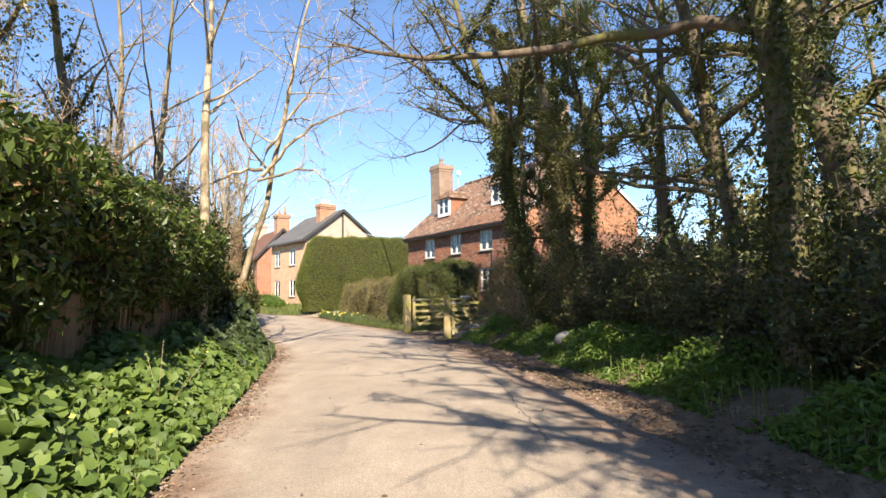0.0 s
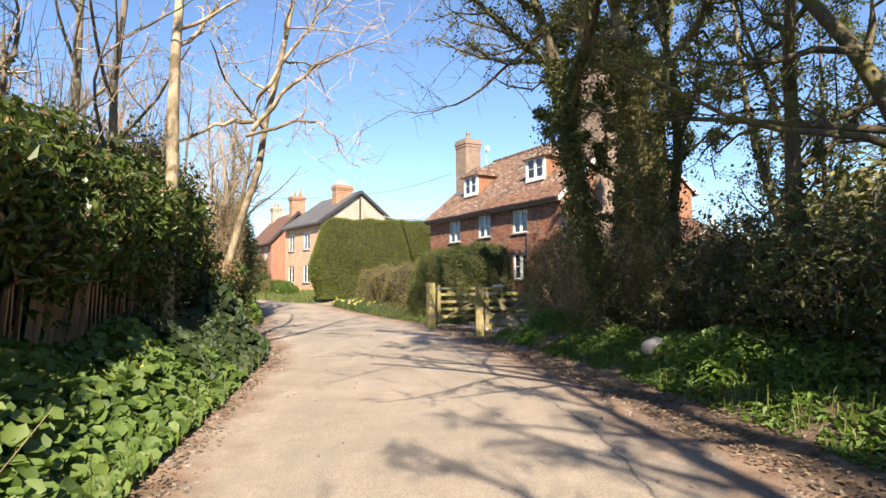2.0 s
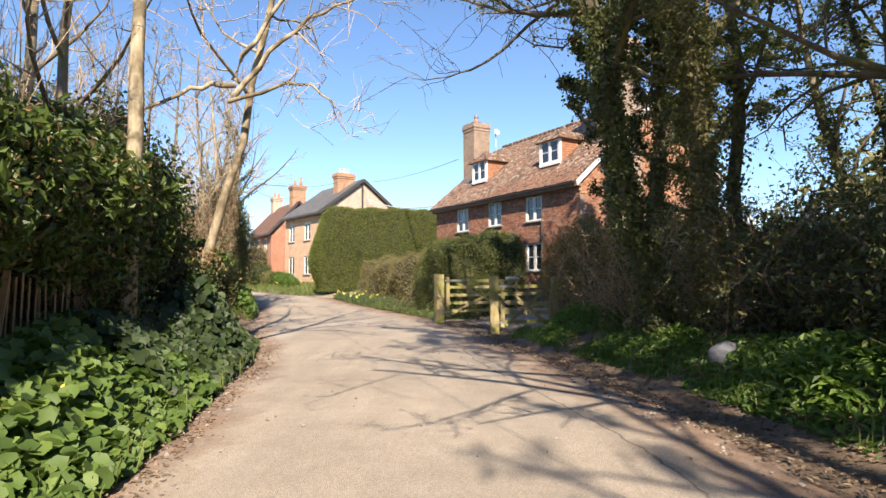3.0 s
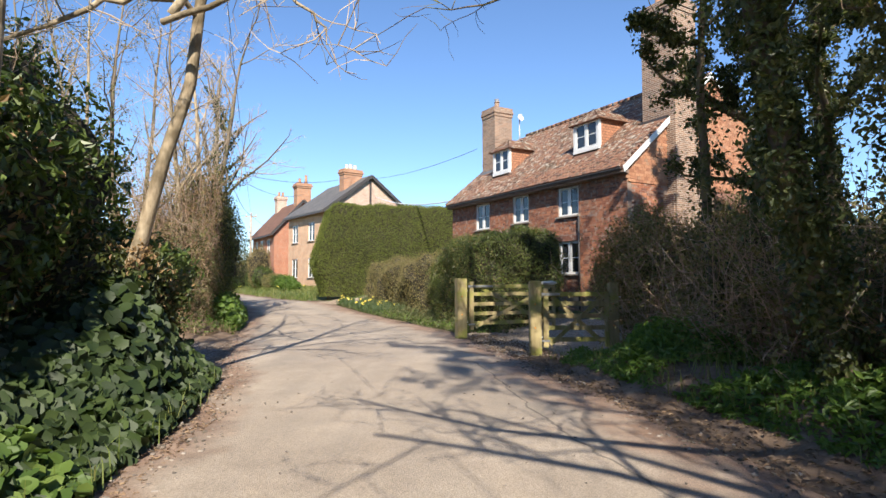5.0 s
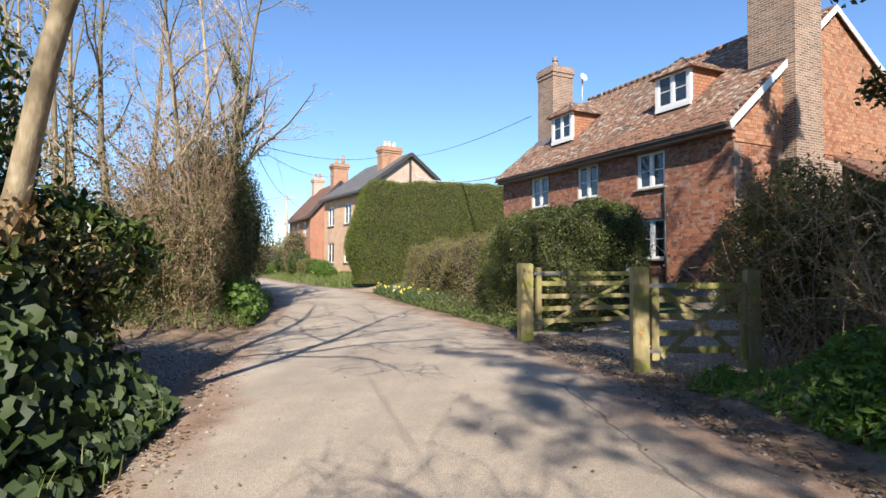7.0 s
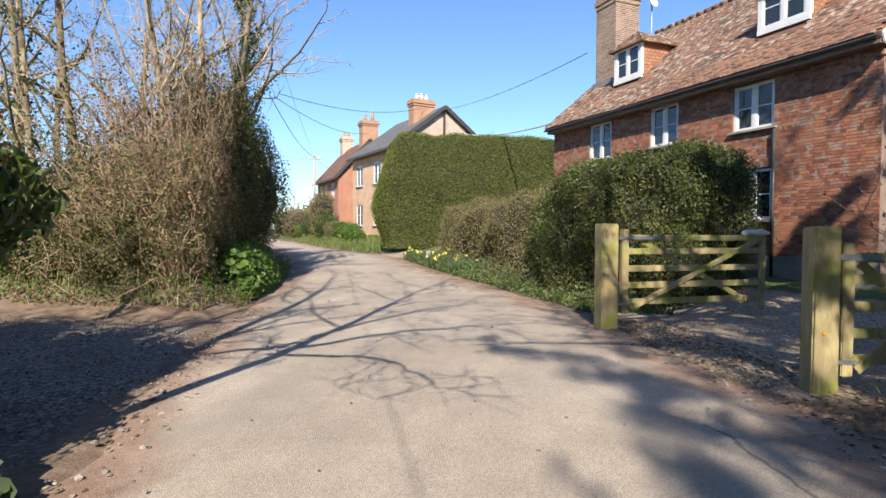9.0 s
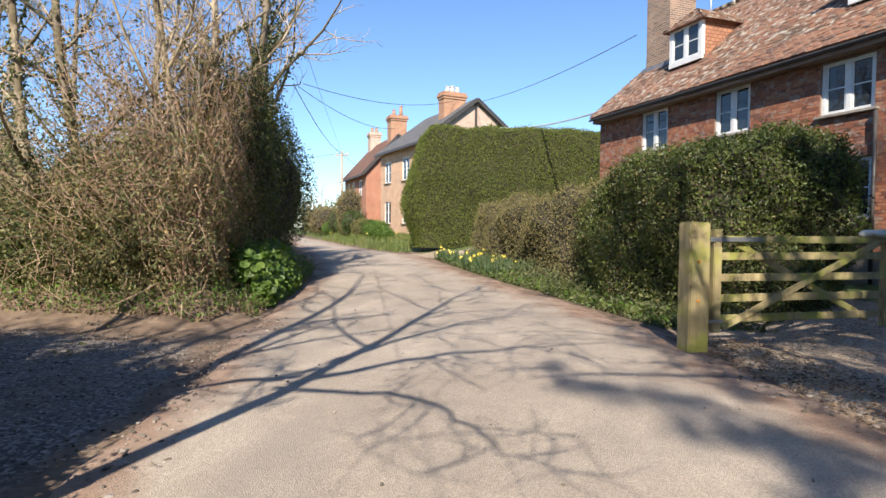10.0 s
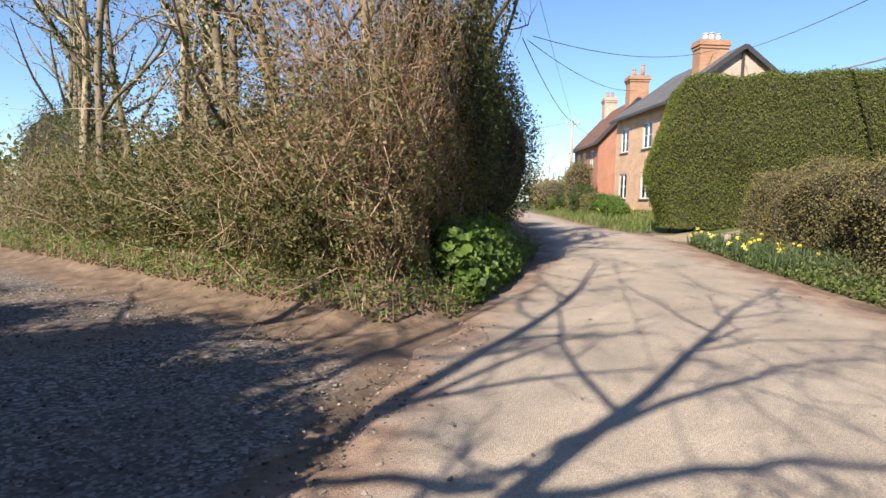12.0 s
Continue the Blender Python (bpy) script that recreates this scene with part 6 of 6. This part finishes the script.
beam("crossarm", (-0.6, 0, 7.8), (0.6, 0, 7.8), 0.09, 0.11, POLEWOOD, pole)
for x in (-0.5, 0.0, 0.5):
    cyl("insulator", (x, 0, 7.86), (x, 0, 8.04), 0.05, 0.035, CREAM, pole, n=8)


def wire(a, b, sag, r, label, mat=DARK):
    a, b = np.array(a, float), np.array(b, float)
    s = np.linspace(0, 1, 22)[:, None]
    p = a + (b - a) * s - np.array([0, 0, 1.0]) * (4 * sag * s * (1 - s))
    V, F = tubes([(p - a, np.full(22, r))], 5)
    ob = raw("overhead_wire", V, F, mat, None, label)
    ob.location = a
    return tagged(ob, category="wire")


TOP = (-23.0, 62.5, 8.0)
wire((-13.6, 36.0, 7.0), TOP, 0.5, 0.018, "black overhead wire sagging to the pole")
wire((-13.4, 36.0, 6.9), (-17.1, 60.1, 9.6), 0.6, 0.014, "black overhead wire to a chimney")
wire((-13.2, 36.0, 7.0), (-10.6, 51.5, 9.6), 0.5, 0.014, "black overhead wire to a chimney stack")
wire(TOP, (-60.0, 75.0, 9.0), 0.8, 0.014, "thin overhead wire across the sky")
wire(TOP, (-19.2, 59.0, 6.2), 0.3, 0.014, "thin wire from pole to house")
wire((-2.2, 35.0, 5.3), (-8.6, 50.9, 7.9), 0.35, 0.035, "pale sagging cable between cottage and house", WHITE)
wire((-1.0, 36.0, 8.0), (-9.2, 51.0, 9.3), 0.3, 0.014, "thin dark wire between cottage and house")
wire((2.6, -3.0, 7.0), TOP, 0.6, 0.007, "black overhead wire above the lane")

# ---- distance ----


def far_wood(x0, y0, x1, y1, tall, count, mat, seed, label):
    """A belt of distant trees as many small clumps on thin stems."""
    r = np.random.default_rng(seed)
    th = thing("distant_trees", (x0, y0, 0.0), 0, label, "woodland", kind="stuff")
    P, N = [], []
    lines = []
    for k in range(count):
        s = r.uniform(0, 1)
        c = np.array([(x1 - x0) * s, (y1 - y0) * s, 0.0]) + r.normal(0, 2.0, 3) * [1, 1, 0]
        h = tall * r.uniform(0.55, 1.15)
        lines.append((np.stack([c, c + [0, 0, h * 0.5], c + [0.3, 0, h * 0.95]]), np.array([0.2, 0.12, 0.03])))
        m = 420
        u = unit(r.normal(0, 1, (m, 3)))
        q = u * (r.uniform(0, 1, (m, 1)) ** 0.4) * np.array([h * 0.33, h * 0.33, h * 0.46]) * (1 + 0.3 * np.sin(u[:, :1] * 5 + k))
        P.append(q + c + [0, 0, h * 0.52])
        N.append(u)
    V, F = leaves(np.concatenate(P), np.concatenate(N), 0.55, 0.55, loose=0.9)
    raw("foliage", V, F, mat, th)
    V, F = tubes(lines, 5)
    raw("stems", V, F, ASH, th)
    return th


far_wood(-120, 120, -20, 110, 7.0, 46, OLIVE, 1, "distant brown and olive woodland")
far_wood(-52, 82, -36, 78, 4.0, 16, OLIVE, 2, "bare hedgerow trees at the end of the lane")
far_wood(-70, 60, -45, 75, 5.5, 24, BROWNLEAF, 3, "brown hedgerow trees across the field")
far_wood(-75, 22, -60, 55, 8.5, 26, OLIVE, 4, "trees behind the thicket")
far_wood(18, 2, 26, 26, 6.5, 22, OLIVE, 5, "trees behind the wood")
far_wood(12.5, 31, 22, 18, 6.5, 24, OLIVE, 7, "olive trees behind the cottage")
far_wood(-24, -14, 24, -18, 9.0, 26, OLIVE, 6, "trees behind the start of the lane")
for k, (x, y, h) in enumerate(((-28, 78, 6.5), (-31, 74, 6.0), (-34, 82, 7.0))):
    tree("bare_tree", (x, y, 0.0), "bare tree at the bend of the lane", ASH, h, 0.12, (0.02, 0), 120 + k, TWIG, levels=(12, 6, 4), first=0.2, reach=0.42)

# ---- loose stones ----
r5 = np.random.default_rng(33)
bm = bmesh.new()
bmesh.ops.create_icosphere(bm, subdivisions=1, radius=1.0)
SV = np.array([v.co for v in bm.verts])
SF = np.array([[v.index for v in f.verts] for f in bm.faces])
bm.free()


def stones(name, P, size, label):
    th = thing(name, tuple(P[0]), 0, label, "stones", kind="stuff")
    k = len(P)
    sc = (size * r5.uniform(0.4, 1.3, (k, 1, 1))) * r5.uniform(0.6, 1.2, (k, 1, 3)) * [1, 1, 0.6]
    V = (P - P[0])[:, None] + SV[None] * sc + r5.normal(0, 0.15, (k, len(SV), 3)) * sc
    F = np.arange(k)[:, None, None] * len(SV) + SF
    raw("stones", V.reshape(-1, 3), F.reshape(-1, 3), PEBBLE, th)


P = np.stack([r5.uniform(-14, -6.0, 5200), r5.uniform(16.9, 22.3, 5200), np.zeros(5200)], 1)
P = P[P[:, 0] < edge_l(P[:, 1]) + 0.4]
P[:, 2] = rise(P[:, 0], P[:, 1]) + 0.012
stones("gravel", P, 0.015, "loose grey gravel on the side track")
P = np.stack([r5.uniform(-1.5, 4.0, 2000), r5.uniform(20.4, 26.5, 2000), np.zeros(2000)], 1)
P = P[P[:, 0] > edge_r(P[:, 1]) - 0.3]
P[:, 2] = rise(P[:, 0], P[:, 1]) + 0.012
stones("drive_gravel", P, 0.013, "pale tan gravel on the drive")
P, _ = edge_points(900, 1.0, 23, -0.5, 0.1, 1, 0.02)
Q, _ = edge_points(900, 1.0, 24, -0.55, 0.0, -1, 0.02)
P = np.concatenate([P, Q])
P[:, 2] = 0.03
stones("edge_stones", P, 0.022, "small stones and crumbled tarmac along the lane's edge")

y = r5.uniform(2, 32, 260)
P = np.stack([edge_l(y) + (edge_r(y) - edge_l(y)) * r5.uniform(0.08, 0.92, 260), y, 0.062 + climb(y)], 1)
stones("road_flecks", P, 0.016, "scattered small pale stones lying on the tarmac")

# ---- bricks and tiles ----


def pieces(name, lo, hi, mat, parent, near, label="", tilt=0.0):
    """Boxes as single parts where near says so (300 at most), the rest joined."""
    lo, hi = np.array(lo), np.array(hi)
    pick = np.zeros(len(lo), bool)
    idx = np.nonzero(near(lo))[0][:300]
    pick[idx] = True
    V, F = boxes(lo[~pick], hi[~pick])
    tagged(raw(name + "work", V, F, mat, parent, label), kind="stuff")
    shared = {}
    for i in idx:
        size = tuple((hi[i] - lo[i]).round(3))
        if size not in shared:
            V, F = boxes([(0, 0, 0)], [size])
            shared[size] = mesh_of(name, V, F, mat)
        ob = new(name, shared[size])
        ob.parent = parent
        ob.location = lo[i]


lo, hi = [], []
rb = np.random.default_rng(3)
for row in range(64):
    z = 0.955 + row * 0.066
    if z + 0.057 > E_Z:
        break
    x = -LEN + 0.004 - (0.16 if row % 2 else 0.0)
    m = 0
    while x < -0.01:
        ln = 0.205 if (m + row) % 2 == 0 else 0.098
        a, b = max(x, -LEN + 0.004), min(x + ln, -0.004)
        cuts = [(a, b)]
        for h in HOLES:
            if z + 0.057 > h[2] - 0.062 and z < h[3]:
                nxt = []
                for c, d in cuts:
                    if d <= h[0] - 0.004 or c >= h[1] + 0.004:
                        nxt.append((c, d))
                    else:
                        if c < h[0] - 0.004:
                            nxt.append((c, h[0] - 0.004))
                        if d > h[1] + 0.004:
                            nxt.append((h[1] + 0.004, d))
                cuts = nxt
        for c, d in cuts:
            if d - c > 0.02 and not (2.88 <= z < 3.1 and -3.3 < (c + d) / 2 < -2.05):
                out = rb.choice([0.006, 0.008, 0.01])
                lo.append((round(c, 3), -out, z))
                hi.append((round(d, 3), 0.02, z + 0.057))
        x += ln + 0.01
        m += 1
pieces("brick", lo, hi, BRICK, front, lambda p: (p[:, 0] > -2.0) & (p[:, 2] > 0.9) & (p[:, 2] < 3.2), "old red bricks with dark burnt headers")

lo, hi = [], []
for row in range(50):
    z = 1.0 + row * 0.075
    if z > 4.55:
        break
    x = 0.3 - (0.11 if row % 2 else 0)
    while x < 8.2:
        a, b = max(x, 0.0), min(x + 0.215, 8.2)
        if not (1.6 < (a + b) / 2 < 3.6) and not ((a + b) / 2 > 3.9 and z < 4.6):
            lo.append((round(a, 3), -0.008, z))
            hi.append((round(b, 3), 0.01, z + 0.065))
        x += 0.225
side = new("gable_brickwork")
side.parent = house
side.matrix_basis = pose(0, 0, 0, 0, 0, 90)
V, F = boxes(lo, hi)
side.data = None
gb = raw("gable_bricks", V, F, BRICK, side)
tagged(gb, kind="stuff")
lo, hi = [], []
for row in range(60):
    z = 4.6 + row * 0.1
    if z > R_Z - 0.25:
        break
    y = 0.02 - (0.083 if row % 2 else 0)
    while y < 8.25:
        top = (E_Z + (y + 0.1 - E_D) * math.tan(SLOPE)) if y < R_D else R_Z - (y + 0.1 - R_D) * (R_Z - 5.86) / (8.7 - R_D)
        if z + 0.12 < top - 0.08 and not (1.85 < y + 0.08 < 3.1):
            j = rb.uniform(0, 0.012)
            lo.append((y, -0.028 - j, z))
            hi.append((y + 0.158, 0.01, z + 0.094))
        y += 0.165
V, F = boxes(lo, hi)
hung = raw("hung_tiles", V, F, HUNG, side, "orange hung clay tiles on the gable")
tagged(hung, kind="stuff")

# roof tiles on the front slope, laid in the slope's own plane
deck = new("roof_tiling")
deck.parent = house
deck.matrix_basis = Matrix.Translation((0, E_D, E_Z)) @ Matrix.Rotation(SLOPE - math.pi / 2, 4, "X")
run = math.hypot(R_D - E_D, R_Z - E_Z)
lo, hi = [], []
for row in range(int(run / 0.1)):
    z = row * 0.1 - 0.03
    x = -LEN - 0.1 - (0.083 if row % 2 else 0)
    while x < 0.02:
        out = 0.024 + rb.uniform(0, 0.016) + 0.012 * math.sin(x * 1.1 + row * 0.13)
        dz = rb.uniform(-0.008, 0.008)
        d = E_D + (z + 0.05) * math.cos(SLOPE)
        in_dormer = any(abs(x + 0.08 - c) < w / 2 and 0.75 < d < 2.2 for c, w in ((-7.95, 1.25), (-2.7, 1.3)))
        in_stack = (-1.1 < x + 0.08 < 0.5 and d > 1.75 and d < 3.2) or (-LEN + 0.15 < x + 0.08 < -LEN + 1.35 and 1.5 < d < 2.7)
        if not in_dormer and not in_stack:
            lo.append((x, -out, z + dz))
            hi.append((x + 0.158, 0.0 - 0.002, z + 0.1 + dz))
        x += 0.165
pieces("tile", lo, hi, TILE, deck, lambda p: (p[:, 0] > -5.2) & (p[:, 0] < -0.2) & (p[:, 2] < 0.95), "weathered clay roof tiles with lichen")
for k in range(int((LEN - 1.4) / 0.32)):
    x = -LEN + k * 0.32 + 0.5
    if x > -1.3:
        break
    cyl("ridge_tile", (x, R_D, R_Z + 0.02), (x + 0.31, R_D, R_Z + 0.02), 0.11, 0.105, TILE, house, n=10)
